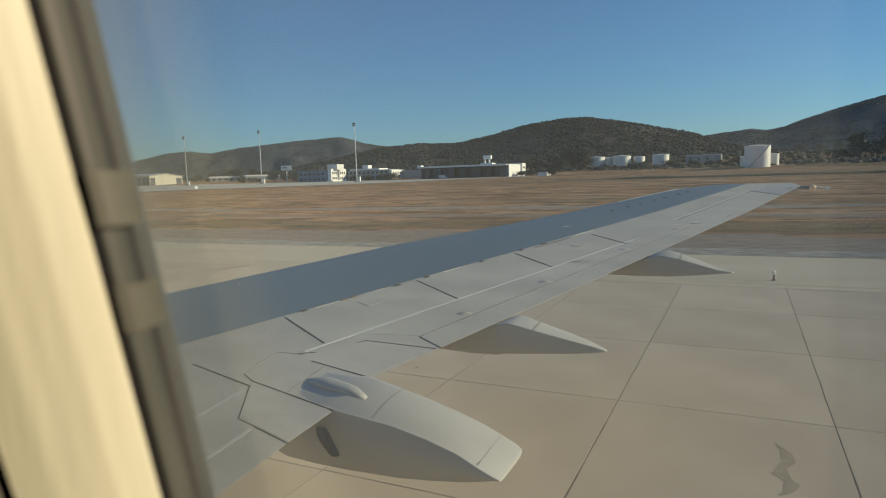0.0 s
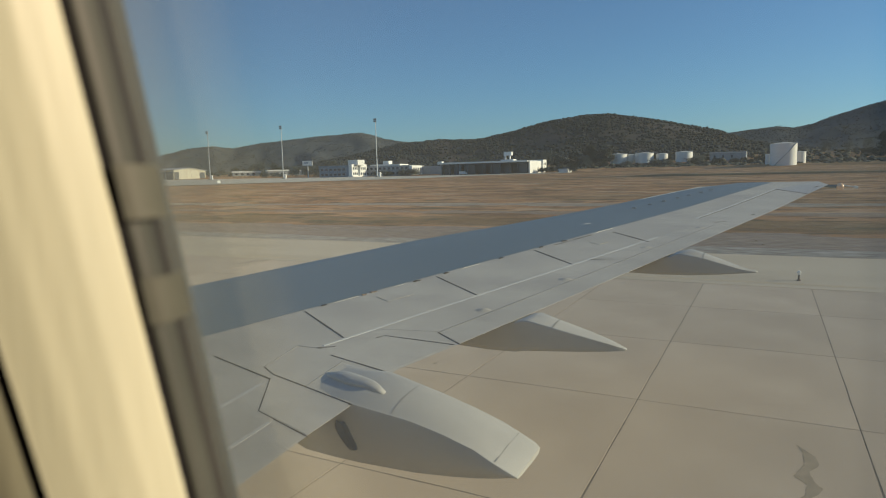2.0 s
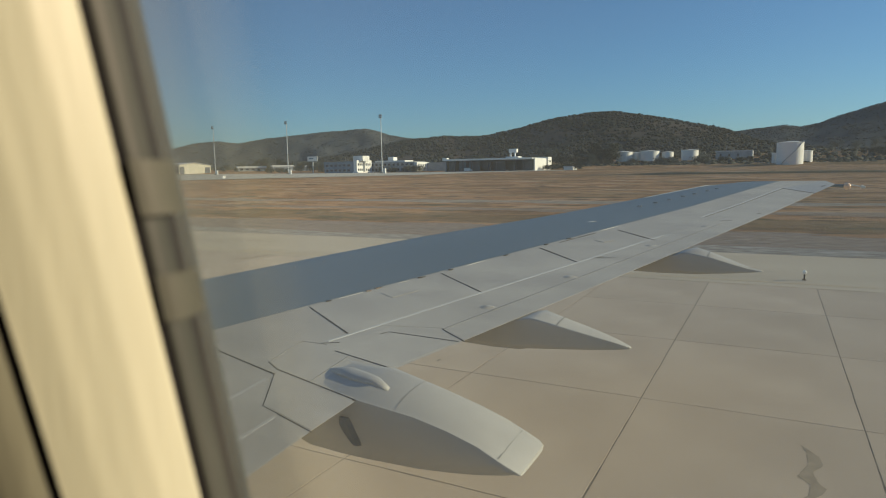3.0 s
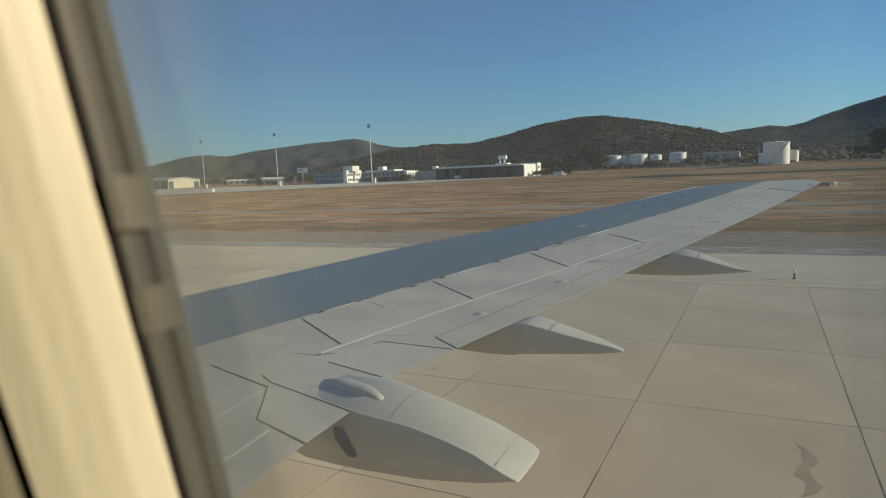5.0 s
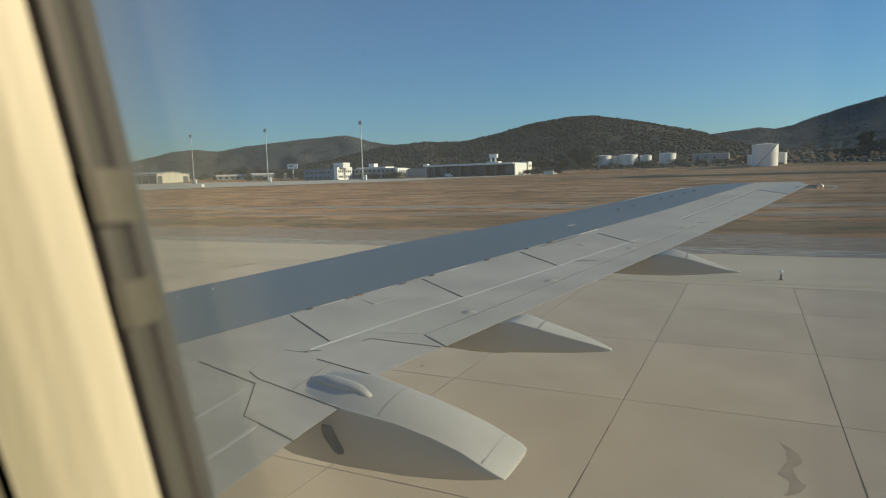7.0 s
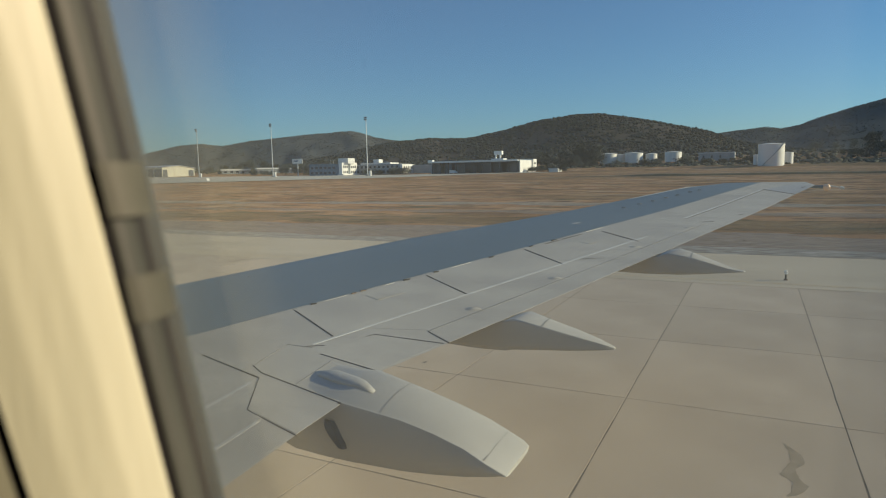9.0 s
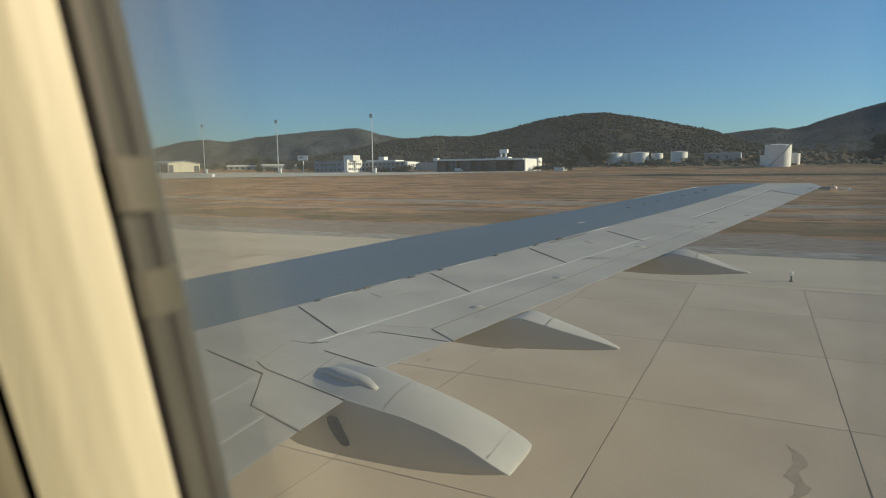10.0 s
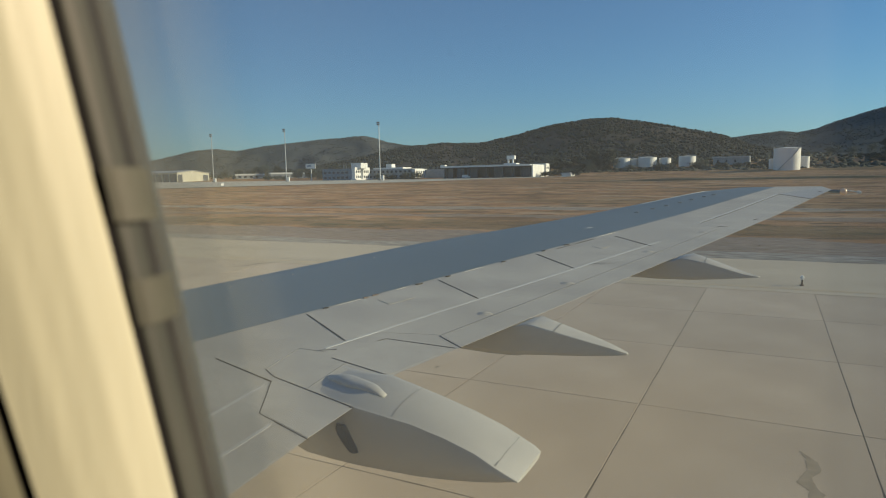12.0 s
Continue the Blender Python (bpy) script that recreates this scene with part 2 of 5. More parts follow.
def ground_mat():
    """Dry airfield grass with mown streaks along the taxiway, a gravel verge and bare tracks."""
    m = bpy.data.materials.new("dry_field")
    m.use_nodes = True
    t, n = m.node_tree, m.node_tree.nodes
    L = t.links.new
    b = n["Principled BSDF"]
    b.inputs["Roughness"].default_value = 0.95
    b.inputs["Specular IOR Level"].default_value = 0.1
    b.inputs["Diffuse Roughness"].default_value = 0.7
    co, sep = n.new("ShaderNodeTexCoord"), n.new("ShaderNodeSeparateXYZ")
    L(co.outputs["Object"], sep.inputs[0])

    def noise_of(scale, stretch, detail=7.0):
        mp, q = n.new("ShaderNodeMapping"), n.new("ShaderNodeTexNoise")
        mp.inputs["Scale"].default_value = stretch
        q.inputs["Scale"].default_value, q.inputs["Detail"].default_value = scale, detail
        L(co.outputs["Object"], mp.inputs[0])
        L(mp.outputs[0], q.inputs["Vector"])
        return q.outputs[0]

    def ramp(src, stops):
        r = n.new("ShaderNodeValToRGB")
        while len(r.color_ramp.elements) < len(stops):
            r.color_ramp.elements.new(0.5)
        for e, (p, c) in zip(r.color_ramp.elements, stops):
            e.position, e.color = p, (*c, 1)
        L(src, r.inputs[0])
        return r.outputs[0]

    def calc(op, a, c):
        q = n.new("ShaderNodeMath")
        q.operation = op
        for i, v in enumerate((a, c)):
            if isinstance(v, (int, float)):
                q.inputs[i].default_value = v
            else:
                L(v, q.inputs[i])
        return q.outputs[0]

    def blend(f, a, c):
        q = n.new("ShaderNodeMix")
        q.data_type = "RGBA"
        L(f, q.inputs[0])
        L(a, q.inputs[6])
        L(c, q.inputs[7])
        return q.outputs[2]

    def band(lo, hi, soft):
        """1 between lo and hi along y, with ragged edges."""
        y = calc("ADD", sep.outputs[1], calc("MULTIPLY", calc("SUBTRACT", ragged, 0.5), soft))
        return calc("MULTIPLY", calc("GREATER_THAN", y, lo), calc("LESS_THAN", y, hi))

    streak = noise_of(0.13, (0.52, 1.0, 1.0), 11.0)
    broad = noise_of(0.02, (0.25, 1.0, 1.0))
    fine = noise_of(2.2, (0.5, 1.0, 1.0), 10)
    ragged = noise_of(0.35, (0.35, 1.0, 1.0))
    grass = ramp(streak, [(0.30, (0.19, 0.115, 0.062)), (0.45, (0.385, 0.208, 0.099)), (0.58, (0.45, 0.265, 0.14)), (0.74, (0.45, 0.335, 0.228))])
    green = ramp(fine, [(0.3, (0.095, 0.085, 0.042)), (0.7, (0.20, 0.145, 0.072))])
    patch = ramp(broad, [(0.53, (0, 0, 0)), (0.62, (1, 1, 1))])
    col = blend(calc("MULTIPLY", patch, 0.6), grass, green)
    dash = ramp(noise_of(0.30, (0.35, 1.0, 1.0), 7.0), [(0.57, (0, 0, 0)), (0.64, (1, 1, 1))])
    col = blend(calc("MULTIPLY", dash, 0.9), col, green)
    short = ramp(noise_of(0.6, (0.42, 1.0, 1.0), 8.0), [(0.53, (0, 0, 0)), (0.62, (1, 1, 1))])
    soil = ramp(fine, [(0.3, (0.085, 0.06, 0.036)), (0.7, (0.15, 0.105, 0.062))])
    col = blend(calc("MULTIPLY", short, 0.85), col, soil)
    dirt = ramp(fine, [(0.3, (0.235, 0.187, 0.148)), (0.7, (0.315, 0.255, 0.205))])
    grit = ramp(fine, [(0.35, (0.26, 0.23, 0.19)), (0.65, (0.40, 0.37, 0.32))])
    col = blend(calc("MULTIPLY", band(31, 41, 9), 0.9), col, dirt)
    col = blend(calc("MULTIPLY", band(56.5, 60, 6), 0.7), col, dirt)
    col = blend(calc("MULTIPLY", band(69, 74, 8), 0.7), col, grit)
    col = blend(calc("MULTIPLY", band(43, 52, 14), 0.6), col, green)
    col = blend(calc("MULTIPLY", band(29, 33.5, 3.5), 0.85), col, grit)
    hs, mr = n.new("ShaderNodeHueSaturation"), n.new("ShaderNodeMapRange")
    mr.inputs["To Min"].default_value, mr.inputs["To Max"].default_value = 0.72, 1.28
    L(fine, mr.inputs["Value"])
    L(mr.outputs[0], hs.inputs["Value"])
    L(col, hs.inputs["Color"])
    L(hs.outputs[0], b.inputs["Base Color"])
    bp = n.new("ShaderNodeBump")
    bp.inputs["Strength"].default_value, bp.inputs["Distance"].default_value = 0.7, 0.08
    L(fine, bp.inputs["Height"])
    L(bp.outputs[0], b.inputs["Normal"])
    return m


M["field"] = ground_mat()


# ---- mesh helpers ----
def mesh_of(name, verts, faces, mat, smooth=False):
    me = bpy.data.meshes.new(name)
    me.from_pydata([tuple(v) for v in verts], [], [tuple(f) for f in faces])
    me.materials.append(mat)
    if smooth:
        me.polygons.foreach_set("use_smooth", [True] * len(me.polygons))
    me.update()
    return me


def put(name, me, parent=None, label="", at=None):
    ob = new(name, me)
    if at is not None:
        ob.matrix_basis = at
    if parent is not None:
        ob.parent = parent
    if label:
        ob["label"] = label
    return ob


def part(name, bm, mat, parent, label="", smooth=False, bevel=0.0):
    if bevel:
        bmesh.ops.bevel(bm, geom=bm.edges[:], offset=bevel, segments=2, affect="EDGES", clamp_overlap=True)
    bmesh.ops.recalc_face_normals(bm, faces=bm.faces[:])
    me = bpy.data.meshes.new(name)
    bm.to_mesh(me)
    bm.free()
    me.materials.append(mat)
    if smooth:
        me.polygons.foreach_set("use_smooth", [True] * len(me.polygons))
    return put(name, me, parent, label)


def thing(name, place, label, category, group="", kind=""):
    ob = new(name)
    ob.matrix_basis = place
    ob.empty_display_size = 0.2
    return tagged(ob, label, category, group, kind)


def boxes(*specs):
    """One bmesh of boxes, each (x0, y0, z0, x1, y1, z1)."""
    bm = bmesh.new()
    for x0, y0, z0, x1, y1, z1 in specs:
        bmesh.ops.create_cube(bm, size=1, matrix=Matrix.Translation(((x0 + x1) / 2, (y0 + y1) / 2, (z0 + z1) / 2)) @ Matrix.Diagonal((x1 - x0, y1 - y0, z1 - z0, 1)))
    return bm


def tube(a, b, r0, r1=None, seg=12):
    bm = bmesh.new()
    a, b = Vector(a), Vector(b)
    d = b - a
    bmesh.ops.create_cone(bm, cap_ends=True, segments=seg, radius1=r0, radius2=r0 if r1 is None else r1, depth=d.length,
                          matrix=Matrix.Translation((a + b) / 2) @ d.to_track_quat("Z", "Y").to_matrix().to_4x4())
    return bm


def loft(rings, closed=True, caps=True):
    """Verts and faces of a skin over rings of equally many points."""
    k = len(rings[0])
    verts = [p for r in rings for p in r]
    faces = []
    for i in range(len(rings) - 1):
        for j in range(k if closed else k - 1):
            a, b = i * k + j, i * k + (j + 1) % k
            faces.append((a, b, b + k, a + k))
    if caps and closed:
        faces += [tuple(reversed(range(k))), tuple(range((len(rings) - 1) * k, len(rings) * k))]
    return verts, faces


def smoothstep(a, b, v):
    u = min(max((v - a) / (b - a), 0.0), 1.0)
    return u * u * (3 - 2 * u)


def lerp(v, pts):
    """Piecewise linear through (key, value) pairs."""
    if v <= pts[0][0]:
        return pts[0][1]
    for (a, p), (b, q) in zip(pts, pts[1:]):
        if v <= b:
            return p + (q - p) * (v - a) / (b - a)
    return pts[-1][1]


# ---- ground ----
def rise(x, y):
    """The field climbs gently away from the taxiway."""
    z = 3.7 * smoothstep(36, 320, y) + 0.016 * max(0.0, min(y, 800) - 330)
    z += 0.006 * max(0.0, -200 - max(x, -700)) * smoothstep(150, 320, y)
    return z + (0.09 - 0.06 * smoothstep(150, 300, -x)) * max(0.0, min(y, 480) - 395)


def make_ground():
    ys = [-400, -60, -3, 12, 22, 30, 33, 36, 40, 46, 52, 60, 70, 82, 96, 112, 132, 155, 180, 210, 240, 270, 300, 330, 370, 420, 520, 800, 1600, 4400]
    xs = [-4400, -2500, -1500, -900, -650, -480, -380, -300, -240, -190, -150, -120, -90, -70, -50, -35, -20, -8, 4, 16, 30, 50, 80, 130, 220, 400, 800, 2000, 4400]
    verts, faces = [], []
    for y in ys:
        for x in xs:
            z = rise(x, y) - 0.06
            if 36 < y < 300:
                z += 0.12 * noise.noise((x * 0.05, y * 0.07, 3.0))
            verts.append((x, y, z))
    k = len(xs)
    for i in range(len(ys) - 1):
        for j in range(k - 1):
            faces.append((i * k + j, i * k + j + 1, (i + 1) * k + j + 1, (i + 1) * k + j))
    tagged(put("ground", mesh_of("ground", verts, faces, M["field"], True)), "dry brown airfield grass with bare tracks", "ground", kind="structure")


make_ground()
SLAB_X, SLAB_Y, X0, Y0 = 3.10, 3.97, -1.82, 10.35     # concrete slabs and one crossing of their joints


def make_paving():
    road = tagged(put("road", mesh_of("road", [(-420, -40, -0.0045), (420, -40, -0.0045), (420, 22.27, -0.0045), (-420, 22.27, -0.0045)], [(0, 1, 2, 3)], M["joint"])),
                  "concrete taxiway of square cast slabs with dark joints", "taxiway", kind="structure")
    # the strip beyond the slabs, without joints, with a ragged crumbled edge
    edge = [(-420 + i * 1.4, 30.5 + 0.22 * noise.noise((i * 0.9, 0, 0)) + 0.5 * noise.noise((i * 0.07, 5, 0))) for i in range(601)]
    v = [(x, 22.29, 0.0) for x, y in edge] + [(x, y, -0.005) for x, y in edge] + [(x, y + 0.12, -0.06) for x, y in edge]
    k = len(edge)
    f = [(r * k + i, r * k + i + 1, (r + 1) * k + i + 1, (r + 1) * k + i) for r in range(2) for i in range(k - 1)]
    tagged(put("pavement", mesh_of("pavement", v, f, M["shoulder"])), "plain worn concrete shoulder beside the taxiway", "shoulder", kind="structure")
    for y, w in ((22.95, 0.12),):
        put("edge_line", mesh_of("edge_line", [(-420, y, 0.006), (420, y, 0.006), (420, y + w, 0.006), (-420, y + w, 0.006)], [(0, 1, 2, 3)], M["yellow"]), road, "faded yellow edge line")
    return road


ROAD = make_paving()


# ---- hills ----
def make_hill(name, label, ridge, y_front, y_ridge, y_back, mat, rough, x_pad, nx=150, ny=26, seed=0.0):
    """A ridge whose height along x is given at y_ridge; slopes run along the rays from the taxiway."""
    verts, faces = [], []
    x0, x1 = ridge[0][0] - x_pad, ridge[-1][0] + x_pad

    def height(x, y):
        u = x * y_ridge / y
        h = lerp(u, ridge)
        h *= smoothstep(x0 - 1, x0 + x_pad, u) * (1 - smoothstep(x1 - x_pad, x1 + 1, u)) if x_pad else 1
        s = smoothstep(y_front, y_ridge, y) ** 0.9 if y <= y_ridge else 1 - smoothstep(y_ridge, y_back, y)
        w = noise.fractal((u / 130 + seed, y / 130, seed), 1.0, 2.0, 4)
        return h * s * y / y_ridge * (1 + 0.16 * w * (1 - s) * 2) + rough * 0.25 * w * s

    for i in range(ny + 1):
        y = y_front + (y_back - y_front) * i / ny
        for j in range(nx + 1):
            x = (x0 + (x1 - x0) * j / nx) * y / y_ridge
            verts.append((x, y, rise(x, y) * (1 - smoothstep(y_front, y_ridge, y)) - 1.0 + height(x, y)))
    for i in range(ny):
        for j in range(nx):
            a = i * (nx + 1) + j
            faces.append((a, a + 1, a + nx + 2, a + nx + 1))
    tagged(put(name, mesh_of(name, verts, faces, mat, True)), label, "hill", kind="structure")
    return lambda x, y: rise(x, y) * (1 - smoothstep(y_front, y_ridge, y)) - 1.0 + height(x, y)


main_height = make_hill("hill", "wooded hill with dark scrub and bare brown soil", [
    (-1010, 8), (-941, 15), (-808, 28), (-681, 45), (-583, 61), (-503, 65), (-429, 62), (-369, 71), (-303, 85), (-258, 89.5), (-215, 90), (-173, 82), (-133, 73), (-95, 64), (-65, 57), (-21, 41), (40, 30), (120, 20)],
    560, 960, 1350, M["hill"], 6, 60, seed=1.7)
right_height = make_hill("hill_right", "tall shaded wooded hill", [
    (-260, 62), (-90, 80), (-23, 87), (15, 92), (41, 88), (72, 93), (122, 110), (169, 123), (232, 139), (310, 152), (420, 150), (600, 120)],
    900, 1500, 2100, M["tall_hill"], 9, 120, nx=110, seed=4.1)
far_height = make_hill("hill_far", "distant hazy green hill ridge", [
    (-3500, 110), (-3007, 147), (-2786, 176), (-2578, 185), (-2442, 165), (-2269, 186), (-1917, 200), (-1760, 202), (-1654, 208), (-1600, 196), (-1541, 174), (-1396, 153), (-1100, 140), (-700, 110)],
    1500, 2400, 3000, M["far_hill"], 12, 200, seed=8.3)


def clumps(name, label, places, mat, squash=0.85, jitter=0.32):
    """Many small uneven tree crowns as one mesh: places of (x, y, z, radius)."""
    base = bmesh.new()
    bmesh.ops.create_icosphere(base, subdivisions=1, radius=1)
    shape = np.array([v.co[:] for v in base.verts])
    tris = np.array([[v.index for v in f.verts] for f in base.faces])
    base.free()
    rng = np.random.default_rng(5)
    p = np.array(places)
    s = shape[None] * (1 + rng.uniform(-jitter, jitter, (len(p), len(shape), 1))) * p[:, None, 3:4]
    s[:, :, 2] *= squash
    v = (s + p[:, None, :3]).reshape(-1, 3)
    f = (tris[None] + (np.arange(len(p)) * len(shape))[:, None, None]).reshape(-1, 3)
    return tagged(put(name, mesh_of(name, v.tolist(), f.tolist(), mat, True)), label, "trees", kind="stuff")


def wood_on(height, n, x0, x1, y0, y1, r0, r1, y_ref, seed):
    rng = random.Random(seed)
    out = []
    while len(out) < n:
        y = rng.uniform(y0, y1)
        u = rng.uniform(x0, x1)
        x = u * y / y_ref
        if noise.noise((u / 90, y / 110, seed)) + rng.uniform(-0.4, 0.5) < -0.12:
            continue
        r = rng.uniform(r0, r1)
        for _ in range(rng.choice((1, 2, 2))):
            q = r * rng.uniform(0.6, 1)
            out.append((x + rng.uniform(-r, r), y + rng.uniform(-r, r), height(x, y) + q * rng.uniform(0.2, 0.75), q))
    return out


clumps("hillside_woods", "dark green bushes and trees over the hill", wood_on(main_height, 20000, -1000, 60, 600, 985, 0.9, 2.7, 960, 3), M["wood_far"], 0.75)
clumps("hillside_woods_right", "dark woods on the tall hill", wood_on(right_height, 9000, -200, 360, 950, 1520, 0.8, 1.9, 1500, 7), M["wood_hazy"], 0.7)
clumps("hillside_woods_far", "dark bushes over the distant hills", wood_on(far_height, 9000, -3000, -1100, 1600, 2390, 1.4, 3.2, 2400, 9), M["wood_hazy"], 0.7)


# ---- aircraft: wing ----
def wing_seam(y):
    return -5.93 + 0.447 * y


def wing_nose(y):
    return lerp(y, [(0.0, -9.4), (5.2, -6.20), (8.0, -4.62), (9.5, -3.50), (11.5, -2.15), (13.0, -1.15), (13.45, -0.45)])


def wing_tail(y):
    return lerp(y, [(0.0, -2.28), (2.6, -2.27), (3.3, -2.29), (3.6, -2.27), (4.2, -2.06), (13.0, 0.93), (13.45, 0.80)])


def wing_top(x, y):
    """Height of the upper skin over the plan point (x, y)."""
    z = 2.034 + 0.1051 * y + 0.05 * smoothstep(10, 13.4, y)
    s = (x - wing_seam(y)) / (wing_nose(y) - wing_seam(y))
    s = min(max(s, 0.0), 1.15)
    z -= (0.10 - 0.0070 * y) * s * s * (1 + 0.5 * s * s)
    return z


AIRCRAFT = thing("airliner", pose(0, 0, 0), "pale airliner with a grey wing standing on the taxiway", "aircraft")


def panel(name, quad, mat, label="", lift=0.0, gap=0.010, nu=10, nv=10, thick=0.0015):
    """A skin panel over a plan quad (four (x, y) corners in order), drawn in by gap, following the wing's surface."""
    c = [Vector((x, y, 0)) for x, y in quad]
    mid = sum(c, Vector()) / 4
    c = [p + (mid - p).normalized() * gap * 1.4 for p in c]
    verts, faces = [], []
    for i in range(nu + 1):
        for j in range(nv + 1):
            u, v = i / nu, j / nv
            p = (c[0] * (1 - u) + c[1] * u) * (1 - v) + (c[3] * (1 - u) + c[2] * u) * v
            verts.append((p.x, p.y, wing_top(p.x, p.y) + lift))
    k = nv + 1
    for i in range(nu):
        for j in range(nv):
            faces.append((i * k + j, (i + 1) * k + j, (i + 1) * k + j + 1, i * k + j + 1))
    rim = [j for j in range(k)] + [i * k + nv for i in range(1, nu + 1)] + [nu * k + j for j in range(nv - 1, -1, -1)] + [i * k for i in range(nu - 1, 0, -1)]
    n0 = len(verts)
    verts += [(verts[r][0], verts[r][1], verts[r][2] - thick) for r in rim]
    for i in range(len(rim)):
        j = (i + 1) % len(rim)
        faces.append((rim[i], rim[j], n0 + j, n0 + i))
    return put(name, mesh_of(name, verts, faces, mat, False), AIRCRAFT, label)


def make_wing():
    rings = []
    for y in [0.2, 1, 2, 2.6, 3.3, 3.6, 4.2, 5.2, 6.5, 8, 9.5, 10.5, 11.5, 12.3, 13.0, 13.3, 13.45]:
        a, s, b = wing_nose(y), wing_seam(y), wing_tail(y)
        th = 0.26 * (b - a) / 5.0 * (1 if y < 13.2 else 0.5)
        ring = []
        for u in (0.0, 0.06, 0.16, 0.3, 0.5, 0.75, 1.0):
            x = a + (s - a) * u
            ring.append((x, y, wing_top(x, y) - (0.0015 if u == 1.0 else 0.008)))
        for u in (0.25, 0.5, 0.75, 1.0):
            x = s + (b - s) * u
            ring.append((x, y, wing_top(x, y) - (0.0015 if y < 9.6 else 0.004)))
        for u in (0.99, 0.75, 0.5, 0.3, 0.15, 0.05):
            x = a + (b - a) * u
            ring.append((x, y, wing_top(b, y) - 0.0025 - th * 4 * u * (1 - u) * 0.9 - (0.16 if u < 0.1 else 0.12) * (1 - u)))
        x = a - 0.03
        ring.append((x, y, wing_top(a, y) - 0.07))
        rings.append(ring)
    v, f = loft(rings)
    put("wing_body", mesh_of("wing_body", v, f, M["wing_grey"]), AIRCRAFT, "grey painted wing skin")
    # smooth nose of bare metal, in bays
    cuts = [0.2, 2.0, 4.55, 7.4, 10.2, 12.6]
    for y0, y1 in zip(cuts, cuts[1:]):
        rows = []
        for i in range(9):
            y = y0 + (y1 - y0) * i / 8
            a, s = wing_nose(y), wing_seam(y)
            row = [(a + (s - a) * u, y, wing_top(a + (s - a) * u, y)) for u in (1.0, 0.8, 0.6, 0.4, 0.22, 0.1, 0.03, 0.0)]
            row += [(a - 0.03, y, wing_top(a, y) - 0.025), (a - 0.045, y, wing_top(a, y) - 0.07), (a - 0.02, y, wing_top(a, y) - 0.13), (a + 0.25, y, wing_top(a, y) - 0.22)]
            rows.append(row)
        v, f = loft(rows, closed=False)
        put("leading_edge", mesh_of("leading_edge", v, f, M["wing_edge"], True), AIRCRAFT, "blue-grey bare metal leading edge")
    y0 = 12.6
    q = lambda y, u: (wing_seam(y) + (wing_nose(y) - wing_seam(y)) * u, y)
    panel("tip_edge", [q(y0, 0), q(y0, 1.0), q(13.4, 1.0), q(13.4, 0)], M["wing_edge"], "blue-grey metal wing tip edge", gap=0.0)
    # upper skin behind the seam; spoilers between the four slanting cuts
    a = [(-3.84, 4.54), (-3.19, 5.96), (-2.55, 7.36), (-1.87, 8.61)]
    b = [(-3.04, 4.05), (-2.47, 5.42), (-1.89, 6.74), (-1.30, 8.04)]
    for i in range(3):
        panel("spoiler", [a[i], b[i], b[i + 1], a[i + 1]], M["wing_grey"], "pale grey spoiler panel", lift=-0.0008, gap=0.004)
    w = lambda y: -4.67 + 0.41 * y
    fl = lambda y: -3.806 + 0.336 * y + 0.012 * (y - 4.4)
    for y0, y1 in ((4.40, 7.06), (7.07, 9.30)):
        panel("flap", [(w(y0 - 0.1), y0 - 0.1), (fl(y0), y0), (fl(y1), y1), (w(y1), y1)], M["wing_grey"], "grey fore flap", gap=0.0)
        panel("aft_flap", [(fl(y0) + 0.003, y0), (wing_tail(y0 - 0.2), y0 - 0.2), (wing_tail(y1 - 0.2), y1 - 0.2), (fl(y1) + 0.003, y1)], M["wing_grey"], "grey trailing flap", lift=-0.0008, gap=0.0)
    panel("aileron", [(-0.90, 9.74), (wing_tail(9.2), 9.2), (0.560, 11.94), (0.088, 12.46)], M["wing_grey"], "grey aileron", lift=-0.0006, gap=0.0)
    panel("tip_skin", [(0.115, 12.49), (0.575, 11.96), (0.90, 12.88), (0.80, 13.40)], M["wing_pale"], "pale wing tip cap", lift=-0.0006, gap=0.0)
    panel("flap_gate", [(-2.886, 3.70), (-2.307, 3.555), (-2.10, 4.15), (-2.735, 4.18)], M["wing_grey"], "grey panel beside the flap fairing", lift=-0.0006, gap=0.0)
    panel("inboard_flap", [(-3.04, 3.19), (-2.25, 3.04), (-2.27, 2.65), (-2.77, 2.80)], M["wing_grey"], "grey inboard flap end", lift=0.001, gap=0.0)
    panel("inboard_flap", [(-3.05, 0.25), (-2.60, 0.25), (-2.60, 2.74), (-3.05, 3.14)], M["wing_grey"], "grey inboard fore flap", gap=0.0)
    panel("inboard_aft_flap", [(-2.597, 0.25), (-2.28, 0.25), (-2.28, 2.60), (-2.597, 2.73)], M["wing_grey"], "grey inboard trailing flap", lift=-0.0008, gap=0.0)
    # open joints: dark gaps along the edges of the moving panels, plus one shade line
    def joint(p, q, wd, lift=0.0008, mat=None):
        rows = []
        for i in range(9):
            x, y = p[0] + (q[0] - p[0]) * i / 8, p[1] + (q[1] - p[1]) * i / 8
            d = Vector((q[0] - p[0], q[1] - p[1], 0)).normalized()
            k = wd * 0.36 * (0.75 + 0.5 * abs(noise.noise((x * 6, y * 6, 1))))
            z = wing_top(x, y) + lift
            rows.append([(x + d.y * k, y - d.x * k, z - 0.006), (x + d.y * k, y - d.x * k, z), (x - d.y * k, y + d.x * k, z), (x - d.y * k, y + d.x * k, z - 0.006)])
        v, f = loft(rows)
        put("joint", mesh_of("joint", v, f, M[mat or ("wing_core" if wd > 0.0085 else "seam")]), AIRCRAFT)
